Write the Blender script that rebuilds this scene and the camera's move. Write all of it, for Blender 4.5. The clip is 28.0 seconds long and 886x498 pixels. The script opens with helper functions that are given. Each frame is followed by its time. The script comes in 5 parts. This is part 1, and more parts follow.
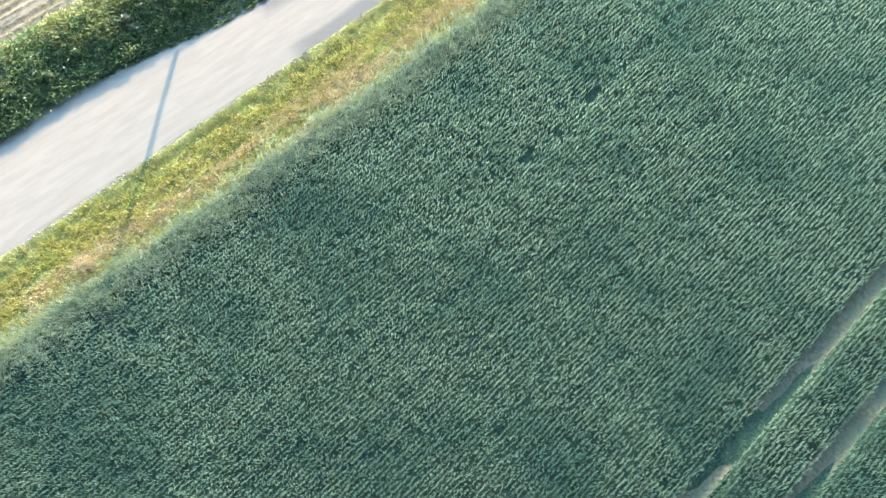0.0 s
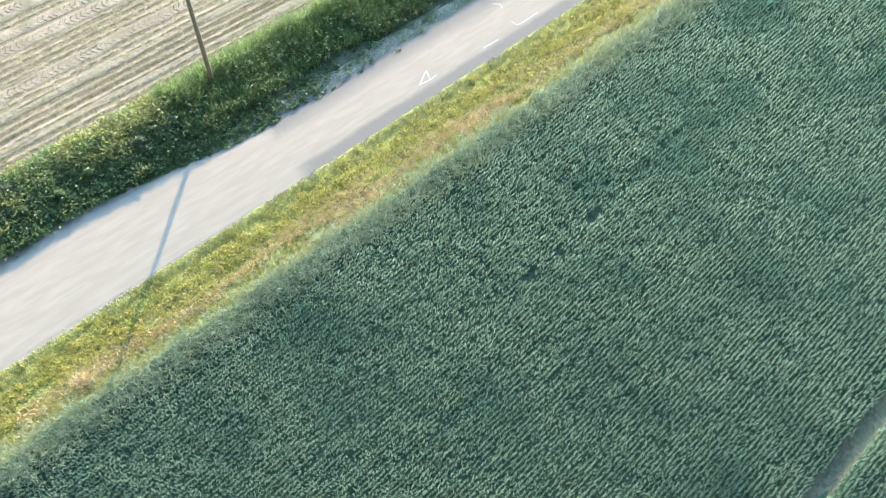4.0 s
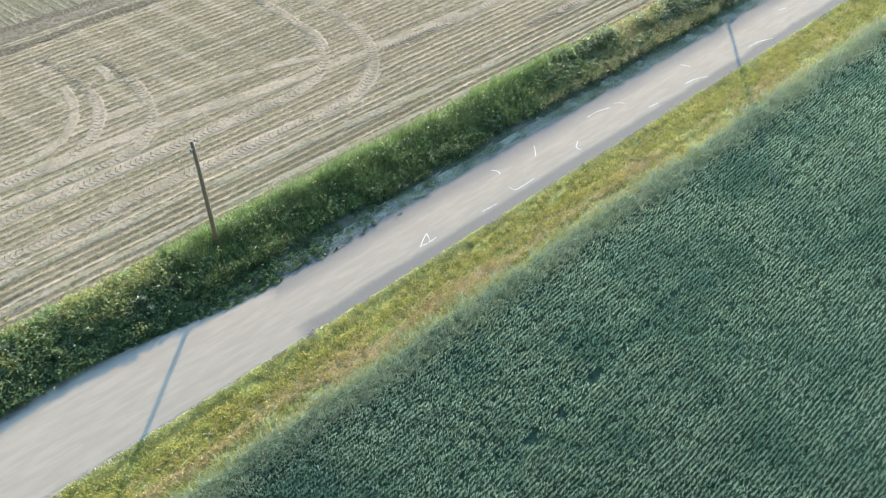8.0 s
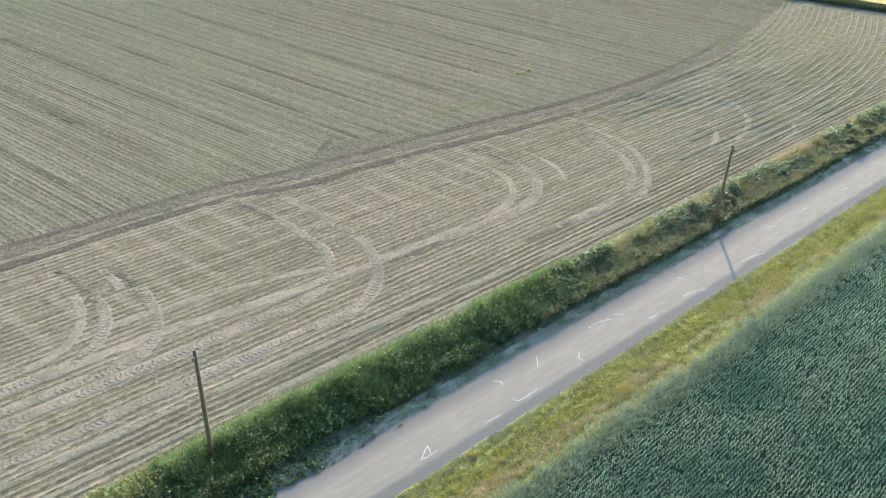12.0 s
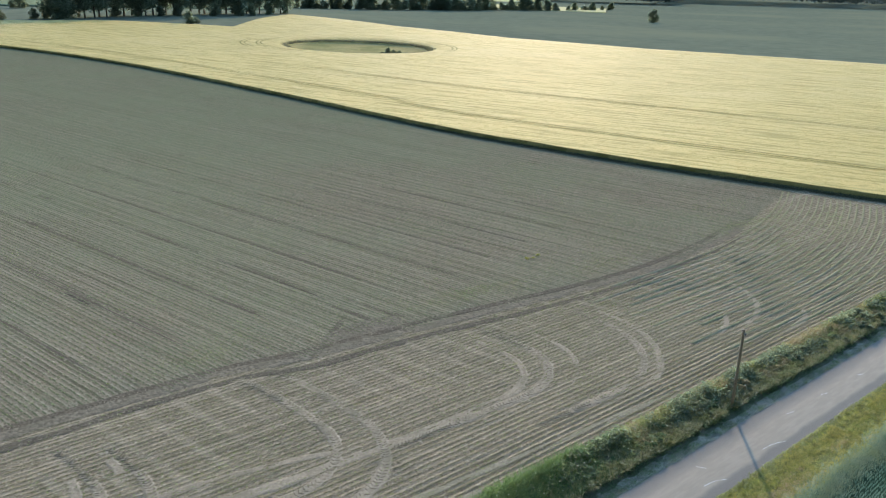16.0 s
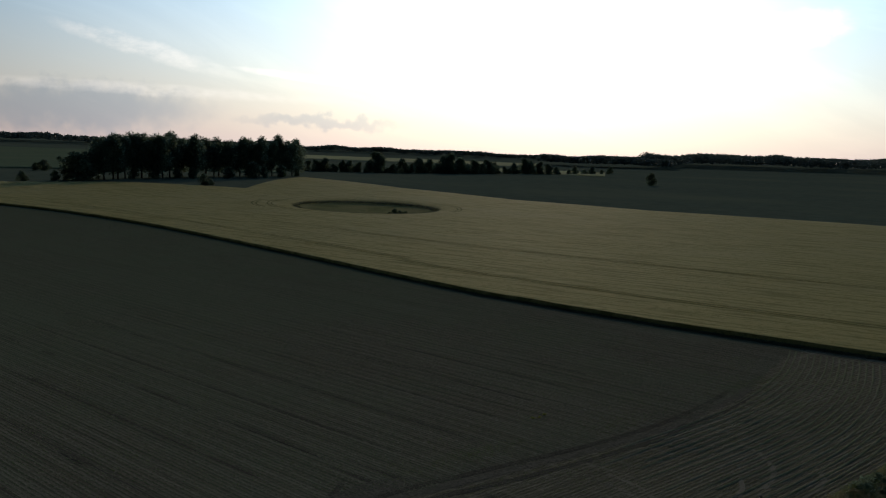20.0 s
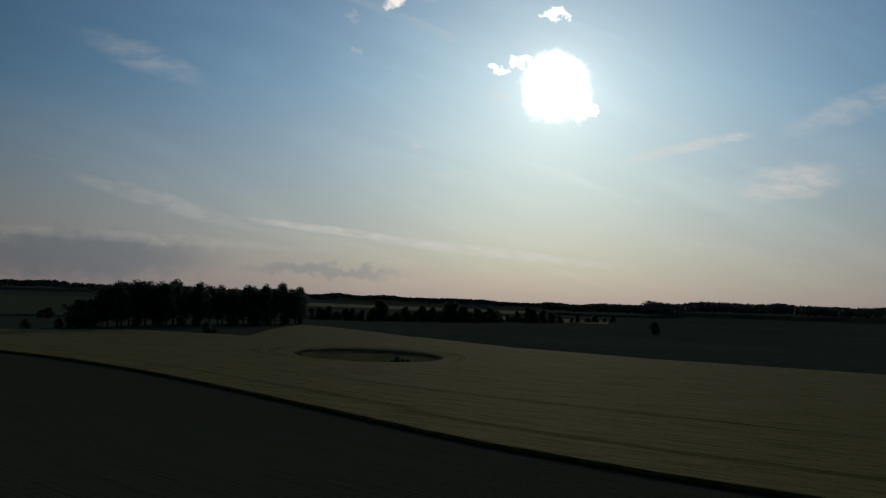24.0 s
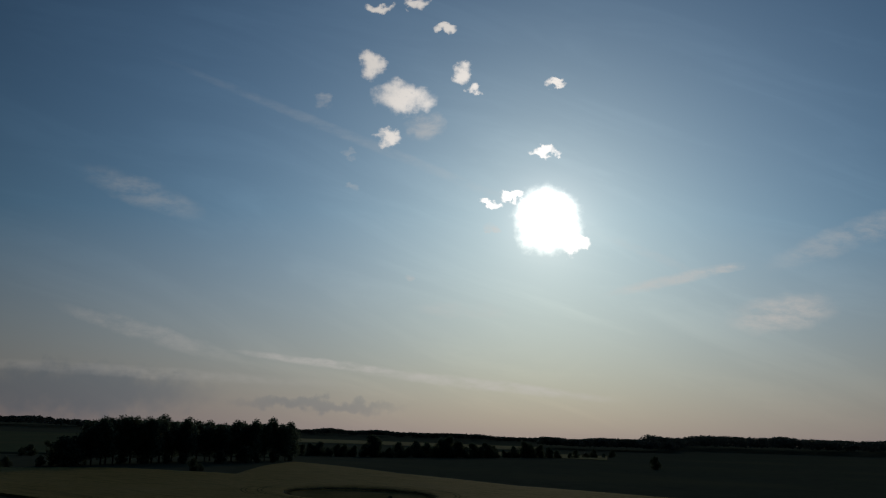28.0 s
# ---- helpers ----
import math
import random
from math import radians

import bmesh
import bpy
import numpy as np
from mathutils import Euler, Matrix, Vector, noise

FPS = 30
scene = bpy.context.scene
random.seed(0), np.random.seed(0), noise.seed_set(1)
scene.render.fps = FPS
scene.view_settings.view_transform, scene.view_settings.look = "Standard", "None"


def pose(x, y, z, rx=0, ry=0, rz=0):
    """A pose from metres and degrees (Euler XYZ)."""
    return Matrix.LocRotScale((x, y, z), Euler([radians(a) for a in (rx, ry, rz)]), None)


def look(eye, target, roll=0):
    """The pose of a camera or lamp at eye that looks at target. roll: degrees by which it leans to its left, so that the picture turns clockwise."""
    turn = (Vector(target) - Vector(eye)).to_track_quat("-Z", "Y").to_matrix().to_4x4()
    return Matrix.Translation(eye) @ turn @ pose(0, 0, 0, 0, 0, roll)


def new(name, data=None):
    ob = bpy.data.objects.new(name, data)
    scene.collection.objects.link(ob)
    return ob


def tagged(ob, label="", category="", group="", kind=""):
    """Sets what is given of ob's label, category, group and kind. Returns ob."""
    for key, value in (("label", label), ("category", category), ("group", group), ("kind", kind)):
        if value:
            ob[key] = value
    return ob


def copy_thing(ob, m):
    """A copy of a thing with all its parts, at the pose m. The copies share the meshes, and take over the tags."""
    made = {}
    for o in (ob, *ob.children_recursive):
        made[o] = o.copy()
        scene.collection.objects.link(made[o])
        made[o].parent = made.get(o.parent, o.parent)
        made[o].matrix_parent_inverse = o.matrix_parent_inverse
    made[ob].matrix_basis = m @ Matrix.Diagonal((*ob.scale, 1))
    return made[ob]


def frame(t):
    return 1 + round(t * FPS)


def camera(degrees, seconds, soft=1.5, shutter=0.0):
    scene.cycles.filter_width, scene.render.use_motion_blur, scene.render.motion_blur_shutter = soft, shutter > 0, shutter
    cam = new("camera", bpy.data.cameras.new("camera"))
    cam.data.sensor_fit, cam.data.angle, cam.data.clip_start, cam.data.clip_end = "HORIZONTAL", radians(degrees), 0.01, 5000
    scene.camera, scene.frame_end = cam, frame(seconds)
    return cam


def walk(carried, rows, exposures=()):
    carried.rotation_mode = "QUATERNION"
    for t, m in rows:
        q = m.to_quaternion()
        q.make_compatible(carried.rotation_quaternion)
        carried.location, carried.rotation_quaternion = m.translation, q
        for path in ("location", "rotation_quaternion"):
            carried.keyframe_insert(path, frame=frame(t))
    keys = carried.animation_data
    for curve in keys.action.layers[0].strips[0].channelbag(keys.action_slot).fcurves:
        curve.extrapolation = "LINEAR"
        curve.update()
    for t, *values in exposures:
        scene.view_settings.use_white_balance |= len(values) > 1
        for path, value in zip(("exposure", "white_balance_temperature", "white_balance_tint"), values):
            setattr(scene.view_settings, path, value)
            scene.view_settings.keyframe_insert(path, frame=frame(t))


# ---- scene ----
# x runs along the lane, y across it towards the fields, z up; the drone hangs still over the wheat
EYE = (0.0, 0.0, 32.0)
cam = camera(58.26, 28.0, soft=1.2)

# seconds, heading, tilt, roll
TURNS = [
    (0, -46.09, -66.48, 4.52), (0.5, -45.99, -65.75, 4.5), (1, -45.91, -64.82, 4.47), (1.5, -45.79, -63.75, 4.39),
    (2, -45.59, -62.77, 4.22), (2.5, -45.19, -61.75, 3.92), (3, -44.91, -60.69, 3.72), (3.5, -44.65, -59.42, 3.56),
    (5.5, -44.17, -53.95, 3.14), (6, -44.12, -52.64, 3.14), (6.5, -43.88, -51.18, 2.91), (7, -43.77, -49.77, 2.92),
    (7.5, -43.53, -48.2, 2.73), (8, -43.46, -46.57, 2.7), (8.5, -43.51, -44.57, 2.79), (9, -43.43, -42.66, 2.76),
    (9.5, -43.3, -40.84, 2.72), (10, -43.12, -38.95, 2.61), (10.5, -42.93, -36.89, 2.49), (11, -42.74, -35.1, 2.45),
    (11.5, -42.52, -33.18, 2.36), (12, -42.41, -31.55, 2.37), (12.5, -42.23, -29.84, 2.4), (14.5, -41.41, -23.24, 2.24),
    (15, -41.23, -21.74, 2.19), (15.5, -41.12, -20.21, 2.12), (16, -41.01, -18.51, 2.15), (16.5, -40.94, -17.14, 2.18),
    (17, -40.85, -15.62, 2.16), (17.5, -40.76, -14.12, 2.21), (18, -40.64, -12.8, 2.22), (18.5, -40.55, -11.48, 2.2),
    (19, -40.45, -9.98, 2.2), (19.5, -40.32, -8.7, 2.17), (20, -40.23, -7.23, 2.22), (20.5, -40.13, -5.85, 2.28),
    (21, -40.08, -4.47, 2.36), (21.5, -39.97, -3.11, 2.34), (23.5, -39.67, 2.22, 2.32), (24, -39.59, 3.39, 2.29),
    (24.5, -39.52, 4.58, 2.22), (25, -39.47, 5.75, 2.16), (25.5, -39.42, 6.86, 2.08), (26, -39.4, 8.14, 2.08),
    (26.5, -39.45, 9.24, 2.08), (27, -39.47, 10.48, 2.04), (27.5, -39.56, 11.68, 2.04), (28, -39.66, 12.89, 2.08),
]


def aim(heading, tilt, roll):
    return pose(*EYE, 90 + tilt, 0, heading) @ pose(0, 0, 0, 0, 0, roll)


EXPOSURES = [(0, 1.93, 7550, 17), (5, 1.7, 7600, 17), (9, 1.22, 7500, 16), (12, 1.04, 7350, 17), (15, 0.59, 6950, 16), (17, 0.22, 6950, 16), (18, -0.27, 6950, 14), (19, -1.45, 7050, 13),
             (20, -2.98, 6800, 11), (21, -3.73, 6600, 10), (22, -4.05, 6550, 10), (24, -4.42, 6550, 10), (26, -4.62, 6550, 10), (28, -4.74, 6550, 10)]
walk(cam, [(t, aim(a, b, c)) for t, a, b, c in TURNS], EXPOSURES)

# ---- light ----
SUN_EL, SUN_BEARING = radians(15.1), radians(42.66)
SUN_DIR = Vector((math.cos(SUN_EL) * math.cos(SUN_BEARING), math.cos(SUN_EL) * math.sin(SUN_BEARING), math.sin(SUN_EL)))
sun_data = bpy.data.lights.new("sun", "SUN")
sun_data.energy, sun_data.angle, sun_data.color = 4.8, radians(0.6), (1.0, 0.8, 0.55)
sun = new("sun", sun_data)
sun.matrix_world = look((SUN_DIR * 300)[:], (0, 0, 0))


class Graph:
    """Short hand for node trees."""

    def __init__(self, tree):
        self.tree = tree
        tree.nodes.clear()

    def node(self, kind, **values):
        n = self.tree.nodes.new(kind)
        for k, val in values.items():
            if k == "operation":
                n.operation = val
            elif k == "data_type":
                n.data_type = val
            elif k == "blend_type":
                n.blend_type = val
        return n

    def put(self, value, socket):
        if isinstance(value, (int, float)):
            socket.default_value = value
        elif isinstance(value, (tuple, list)):
            if len(socket.default_value) == 4 and len(value) == 3:
                value = (*value, 1)
            socket.default_value = value
        else:
            self.tree.links.new(value, socket)

    def math(self, op, a, b=0.0, clamp=False):
        n = self.node("ShaderNodeMath", operation=op)
        n.use_clamp = clamp
        self.put(a, n.inputs[0]), self.put(b, n.inputs[1])
        return n.outputs[0]

    def vmath(self, op, a, b=(0, 0, 0)):
        n = self.node("ShaderNodeVectorMath", operation=op)
        self.put(a, n.inputs[0]), self.put(b, n.inputs[1])
        return n.outputs["Value"] if op in ("DOT_PRODUCT", "LENGTH", "DISTANCE") else n.outputs[0]

    def mix(self, fac, a, b, kind="MIX"):
        n = self.node("ShaderNodeMix", data_type="RGBA", blend_type=kind)
        n.clamp_factor = True
        self.put(fac, n.inputs[0]), self.put(a, n.inputs[6]), self.put(b, n.inputs[7])
        return n.outputs[2]

    def noise(self, vec, scale, detail=3.0, rough=0.55, distort=0.0):
        n = self.node("ShaderNodeTexNoise")
        self.put(vec, n.inputs["Vector"])
        n.inputs["Scale"].default_value, n.inputs["Detail"].default_value = scale, detail
        n.inputs["Roughness"].default_value, n.inputs["Distortion"].default_value = rough, distort
        return n.outputs["Fac"]

    def ramp(self, v, lo, hi, smooth=True):
        n = self.node("ShaderNodeMapRange")
        n.interpolation_type = "SMOOTHSTEP" if smooth else "LINEAR"
        self.put(v, n.inputs[0]), self.put(lo, n.inputs[1]), self.put(hi, n.inputs[2])
        return n.outputs[0]

    def split(self, v):
        n = self.node("ShaderNodeSeparateXYZ")
        self.put(v, n.inputs[0])
        return n.outputs

    def join(self, x, y, z):
        n = self.node("ShaderNodeCombineXYZ")
        self.put(x, n.inputs[0]), self.put(y, n.inputs[1]), self.put(z, n.inputs[2])
        return n.outputs[0]


# sky: clear evening air, a haze of thin cloud low down, small fair-weather clouds round the sun
world = bpy.data.worlds.new("evening_sky")
world.use_nodes = True
scene.world = world
g = Graph(world.node_tree)
way = g.node("ShaderNodeTexCoord").outputs["Generated"]
sky = g.node("ShaderNodeTexSky")
sky.sky_type, sky.sun_disc = "NISHITA", False
sky.sun_elevation, sky.sun_rotation = SUN_EL, math.pi / 2 - SUN_BEARING
sky.air_density, sky.dust_density, sky.ozone_density = 1.0, 0.4, 2.0
SKY = 0.15
base = g.mix(1.0, sky.outputs[0], (SKY * 0.72, SKY * 1.0, SKY * 1.16), "MULTIPLY")
HEAD = radians(90 - 42.74)
fore = g.vmath("DOT_PRODUCT", way, (math.cos(HEAD), math.sin(HEAD), 0))
side = g.vmath("DOT_PRODUCT", way, (math.sin(HEAD), -math.cos(HEAD), 0))
rise = g.split(way)[2]
ahead = g.math("GREATER_THAN", fore, 0.05)
deep = g.math("MAXIMUM", fore, 0.05)
px, pz = g.math("DIVIDE", side, deep), g.math("DIVIDE", rise, deep)
flat = g.join(px, pz, 0.0)
wob1 = g.math("SUBTRACT", g.noise(flat, 34, 5, 0.58), 0.5)
wob2 = g.math("SUBTRACT", g.noise(g.vmath("ADD", flat, (3.1, 7.7, 0)), 34, 5, 0.58), 0.5)
rag = g.noise(flat, 160, 4, 0.7)
lean_x = g.math("ADD", g.math("MULTIPLY", px, 3.5), g.math("MULTIPLY", pz, 1.5))
lean_z = g.math("ADD", g.math("MULTIPLY", pz, 15.0), g.math("MULTIPLY", px, 4.0))
veil = g.noise(g.join(lean_x, lean_z, 0.0), 1.0, 6, 0.62, 0.7)


def puff(cx, cz, w, h, slant=0.0, wob=0.05, soft=0.9):
    dx = g.math("SUBTRACT", g.math("ADD", px, g.math("MULTIPLY", wob1, wob)), cx)
    dz = g.math("SUBTRACT", g.math("ADD", pz, g.math("MULTIPLY", wob2, wob)), cz)
    dz = g.math("SUBTRACT", dz, g.math("MULTIPLY", dx, slant))
    q = g.math("ADD", g.math("POWER", g.math("ABSOLUTE", g.math("DIVIDE", dx, w)), 2.0), g.math("POWER", g.math("ABSOLUTE", g.math("DIVIDE", dz, h)), 2.0))
    return g.math("MULTIPLY", g.ramp(q, 1.0 + soft, max(0.0, 1.0 - soft)), ahead)


clouds = None
for args in ((-0.114, 0.439, 0.033, 0.019), (-0.163, 0.486, 0.015, 0.017), (-0.035, 0.475, 0.012, 0.010), (-0.019, 0.453, 0.010, 0.006),
             (0.091, 0.463, 0.011, 0.004), (-0.152, 0.571, 0.015, 0.006), (-0.105, 0.578, 0.014, 0.008), (-0.064, 0.544, 0.015, 0.006),
             (-0.132, 0.381, 0.015, 0.009), (0.005, 0.291, 0.014, 0.005), (0.033, 0.303, 0.013, 0.005), (0.077, 0.363, 0.016, 0.005),
             (0.119, 0.238, 0.014, 0.011)):
    one = puff(*args)
    clouds = one if clouds is None else g.math("MAXIMUM", clouds, one)
thin = None
for amount, *args in ((0.5, -0.080, 0.399, 0.020, 0.017), (0.35, -0.222, 0.430, 0.012, 0.009), (0.3, -0.182, 0.356, 0.007, 0.005), (0.3, -0.176, 0.313, 0.007, 0.005),
                      (0.6, 0.006, 0.260, 0.012, 0.005), (0.75, 0.372, 0.157, 0.055, 0.020, 0.15), (0.6, 0.24, 0.197, 0.07, 0.007, 0.25), (0.28, -0.46, 0.297, 0.07, 0.017, -0.33),
                      (0.36, -0.43, 0.11, 0.1, 0.010, -0.25), (0.8, -0.19, 0.077, 0.10, 0.0045, -0.1), (0.6, 0.0, 0.058, 0.14, 0.006, -0.08), (0.25, -0.45, 0.06, 0.22, 0.007, -0.03),
                      (0.13, -0.17, 0.376, 0.22, 0.007, -0.4), (0.14, 0.21, 0.229, 0.06, 0.006, -0.4), (0.35, 0.465, 0.26, 0.09, 0.016, 0.4), (0.2, -0.03, 0.15, 0.05, 0.009), (0.5, -0.095, 0.193, 0.006, 0.004), (0.8, 0.298, 0.211, 0.031, 0.004, 0.15)):
    one = g.math("MULTIPLY", puff(*args, wob=0.05 if args[2] < 0.03 else 0.007 if args[3] < 0.0075 else 0.016, soft=0.98), amount)
    thin = one if thin is None else g.math("MAXIMUM", thin, one)
thin = g.math("MULTIPLY", thin, g.ramp(g.noise(g.vmath("MULTIPLY", flat, (1, 2.5, 1)), 22, 6, 0.65), 0.25, 0.7))
low = g.math("POWER", g.ramp(pz, 0.28, 0.0, False), 1.15)
smoke = g.math("MAXIMUM", puff(-0.531, 0.034, 0.16, 0.03, soft=0.95), g.math("MULTIPLY", puff(-0.204, 0.026, 0.09, 0.008, soft=0.95), 0.6))
col = g.mix(g.math("MULTIPLY", low, 0.93), base, (1.0, 0.84, 0.86))
col = g.mix(g.math("MULTIPLY", g.ramp(veil, 0.44, 0.72), 0.22), col, g.mix(1.0, col, (1.42, 1.36, 1.30), "MULTIPLY"))
col = g.mix(g.math("MULTIPLY", smoke, 0.55), col, (0.36, 0.5, 0.66))
col = g.mix(thin, col, (1.9, 1.82, 1.74))
off = g.vmath("DISTANCE", way, SUN_DIR[:])
# cloud edges near the sun pass its light on
lit = g.math("ADD", 1.0, g.math("MULTIPLY", g.math("POWER", 2.718, g.math("MULTIPLY", off, -9.0)), 2.2))
col = g.mix(g.math("MULTIPLY", clouds, g.ramp(rag, 0.05, 0.45)), col, g.join(g.math("MULTIPLY", lit, 2.1), g.math("MULTIPLY", lit, 2.0), g.math("MULTIPLY", lit, 1.9)))
# air thick with evening haze scatters forwards: the whole sky brightens towards the sun
lobe = g.math("ADD", 0.33, g.math("MULTIPLY", g.math("POWER", 2.718, g.math("MULTIPLY", g.math("POWER", off, 2.0), -1.7)), 7.5))
col = g.mix(1.0, col, g.join(lobe, lobe, lobe), "MULTIPLY")
halo = g.math("POWER", 2.718, g.math("MULTIPLY", off, -11.0))
aure = g.math("POWER", 2.718, g.math("MULTIPLY", off, -38.0))
disc = g.ramp(g.math("ADD", off, g.math("MULTIPLY", wob1, 0.036)), 0.0485, 0.018)
col = g.mix(1.0, col, g.mix(halo, (0, 0, 0), (2.3, 1.9, 1.75)), "ADD")
col = g.mix(1.0, col, g.mix(aure, (0, 0, 0), (14.0, 12.8, 11.6)), "ADD")
col = g.mix(1.0, col, g.mix(disc, (0, 0, 0), (40, 38, 34)), "ADD")
bg = g.node("ShaderNodeBackground")
g.put(col, bg.inputs[0])
bg.inputs[1].default_value = 1.0
out = g.node("ShaderNodeOutputWorld")
g.put(bg.outputs[0], out.inputs[0])

# ---- materials ----


def material(name):
    m = bpy.data.materials.new(name)
    m.use_nodes = True
    return m, Graph(m.node_tree)


def finish(g, colour, rough=0.85, height=None, depth=0.02, strength=0.6, through_light=0.0, metal=0.0, spec=0.3):
    b = g.node("ShaderNodeBsdfPrincipled")
    g.put(colour, b.inputs["Base Color"]), g.put(rough, b.inputs["Roughness"])
    b.inputs["Metallic"].default_value, b.inputs["Specular IOR Level"].default_value = metal, spec
    if height is not None:
        n = g.node("ShaderNodeBump")
        n.inputs["Strength"].default_value, n.inputs["Distance"].default_value = strength, depth
        g.put(height, n.inputs["Height"]), g.put(n.outputs[0], b.inputs["Normal"])
    shader = b.outputs[0]
    if through_light:
        tr, mx = g.node("ShaderNodeBsdfTranslucent"), g.node("ShaderNodeMixShader")
        g.put(colour, tr.inputs[0])
        mx.inputs[0].default_value = through_light
        g.put(shader, mx.inputs[1]), g.put(tr.outputs[0], mx.inputs[2])
        shader = mx.outputs[0]
    o = g.node("ShaderNodeOutputMaterial")
    g.put(shader, o.inputs[0])


def surface(name, a, b, c, fine=20.0, broad=0.4, rough=0.85, depth=0.02, strength=0.6, spec=0.3):
    """Two tones of grain, a third in broad patches, with relief."""
    m, g = material(name)
    v = g.node("ShaderNodeTexCoord").outputs["Object"]
    n1, n2 = g.noise(v, fine, 4, 0.65), g.noise(v, broad, 4, 0.6)
    col = g.mix(g.ramp(n1, 0.3, 0.7), a, b)
    col = g.mix(g.ramp(n2, 0.42, 0.72), col, c)
    finish(g, col, rough, n1, depth, strength, spec=spec)
    return m


def leafy(name, a, b, c, broad=0.3, through_light=0.35, rough=0.6, stretch=1.0):
    """Leaves and blades: each differs a little from its neighbour, and whole patches do."""
    m, g = material(name)
    v = g.node("ShaderNodeTexCoord").outputs["Object"]
    r = g.node("ShaderNodeNewGeometry").outputs["Random Per Island"]
    col = g.mix(r, a, b)
    col = g.mix(g.ramp(g.noise(g.vmath("MULTIPLY", v, (stretch, 1, 1)), broad, 3, 0.6), 0.4, 0.7), col, c)
    finish(g, col, rough, through_light=through_light, spec=0.25)
    return m


M = {}
M["ground"] = surface("far_crop_ground", (0.115, 0.135, 0.095), (0.15, 0.17, 0.12), (0.17, 0.18, 0.12), 0.08, 0.004, 0.95, 0.3, 0.3, 0.0)
# near-black green: the shade in the gaps between blades is put into the colour
M["wheat_floor"] = surface("shaded_wheat_floor", (0.018, 0.042, 0.029), (0.045, 0.088, 0.058), (0.04, 0.075, 0.05), 9, 0.3, 0.95, 0.12, 1.0, 0.0)
M["wheat"] = leafy("wheat_blades", (0.075, 0.162, 0.112), (0.252, 0.362, 0.268), (0.072, 0.16, 0.12), 0.22, 0.6, 0.45)
M["wheat_edge"] = leafy("wheat_edge_blades", (0.15, 0.23, 0.15), (0.34, 0.41, 0.27), (0.24, 0.31, 0.17), 0.5, 0.5)
M["verge_soil"] = surface("verge_thatch", (0.11, 0.14, 0.04), (0.28, 0.27, 0.10), (0.18, 0.22, 0.06), 8, 0.5, 0.95, 0.05, 1.0, 0.1)
M["grass"] = leafy("verge_grass", (0.15, 0.17, 0.035), (0.5, 0.46, 0.125), (0.45, 0.4, 0.11), 1.6, 0.45, stretch=0.12)
M["lush"] = leafy("lush_verge_grass", (0.16, 0.21, 0.045), (0.48, 0.5, 0.13), (0.43, 0.42, 0.10), 1.8, 0.55, stretch=0.12)
M["olive"] = leafy("shaded_verge_grass", (0.09, 0.125, 0.035), (0.29, 0.31, 0.11), (0.2, 0.23, 0.07), 1.4, 0.4, stretch=0.12)
M["hay"] = leafy("dry_hay", (0.46, 0.335, 0.16), (0.64, 0.49, 0.27), (0.40, 0.33, 0.17), 1.6, 0.2, stretch=0.15)
# pale leaf colour that stands for glints of light on the bank
M["leaf_glint"] = leafy("glint_leaves", (0.15, 0.215, 0.095), (0.33, 0.4, 0.21), (0.23, 0.29, 0.14), 0.8, 0.4)
M["shrub_a"] = leafy("pale_shrub_leaves", (0.13, 0.17, 0.06), (0.34, 0.38, 0.16), (0.22, 0.26, 0.1), 0.8, 0.5)
M["shrub_b"] = leafy("grey_green_shrub_leaves", (0.09, 0.14, 0.085), (0.27, 0.32, 0.2), (0.17, 0.21, 0.13), 0.8, 0.65)
M["shrub_c"] = leafy("dry_shrub_leaves", (0.22, 0.19, 0.10), (0.42, 0.35, 0.2), (0.27, 0.26, 0.13), 0.8, 0.4)
M["bank"] = surface("weedy_bank", (0.05, 0.07, 0.03), (0.13, 0.14, 0.08), (0.2, 0.18, 0.13), 7, 0.5, 0.95, 0.06, 1.0, 0.1)
M["shoulder"] = surface("gravel_shoulder", (0.16, 0.155, 0.105), (0.35, 0.325, 0.25), (0.11, 0.13, 0.06), 9, 0.9, 0.95, 0.03, 1.0, 0.2)
M["weed"] = leafy("weed_leaves", (0.06, 0.118, 0.05), (0.25, 0.345, 0.155), (0.125, 0.195, 0.085), 0.5, 0.6)
M["reed"] = leafy("tall_grass_blades", (0.055, 0.12, 0.045), (0.235, 0.345, 0.125), (0.13, 0.21, 0.08), 0.4, 0.5)
M["straw"] = leafy("seed_heads", (0.26, 0.27, 0.12), (0.42, 0.38, 0.2), (0.3, 0.3, 0.12), 0.4, 0.35)
M["umbel"] = leafy("white_umbels", (0.5, 0.53, 0.4), (0.62, 0.62, 0.52), (0.55, 0.55, 0.4), 0.4, 0.3)
M["bark"] = surface("bark", (0.07, 0.055, 0.04), (0.14, 0.115, 0.09), (0.10, 0.09, 0.07), 6, 0.5, 0.9, 0.03)
M["wood"] = surface("weathered_pole_wood", (0.24, 0.165, 0.10), (0.42, 0.31, 0.20), (0.33, 0.255, 0.18), 12, 1.2, 0.85, 0.01)
M["steel"] = surface("dull_steel", (0.18, 0.18, 0.18), (0.3, 0.29, 0.28), (0.2, 0.15, 0.12), 20, 3, 0.5, 0.002)
M["porcelain"] = surface("insulator_porcelain", (0.25, 0.22, 0.2), (0.4, 0.38, 0.36), (0.3, 0.25, 0.2), 10, 3, 0.3, 0.001, 0.2, 0.5)
# far leaves lightened, poplars and woods bluer too: distance haze put into the colour
M["poplar"] = leafy("hazed_poplar_leaves", (0.12, 0.17, 0.115), (0.27, 0.33, 0.23), (0.19, 0.25, 0.17), 0.1, 0.55)
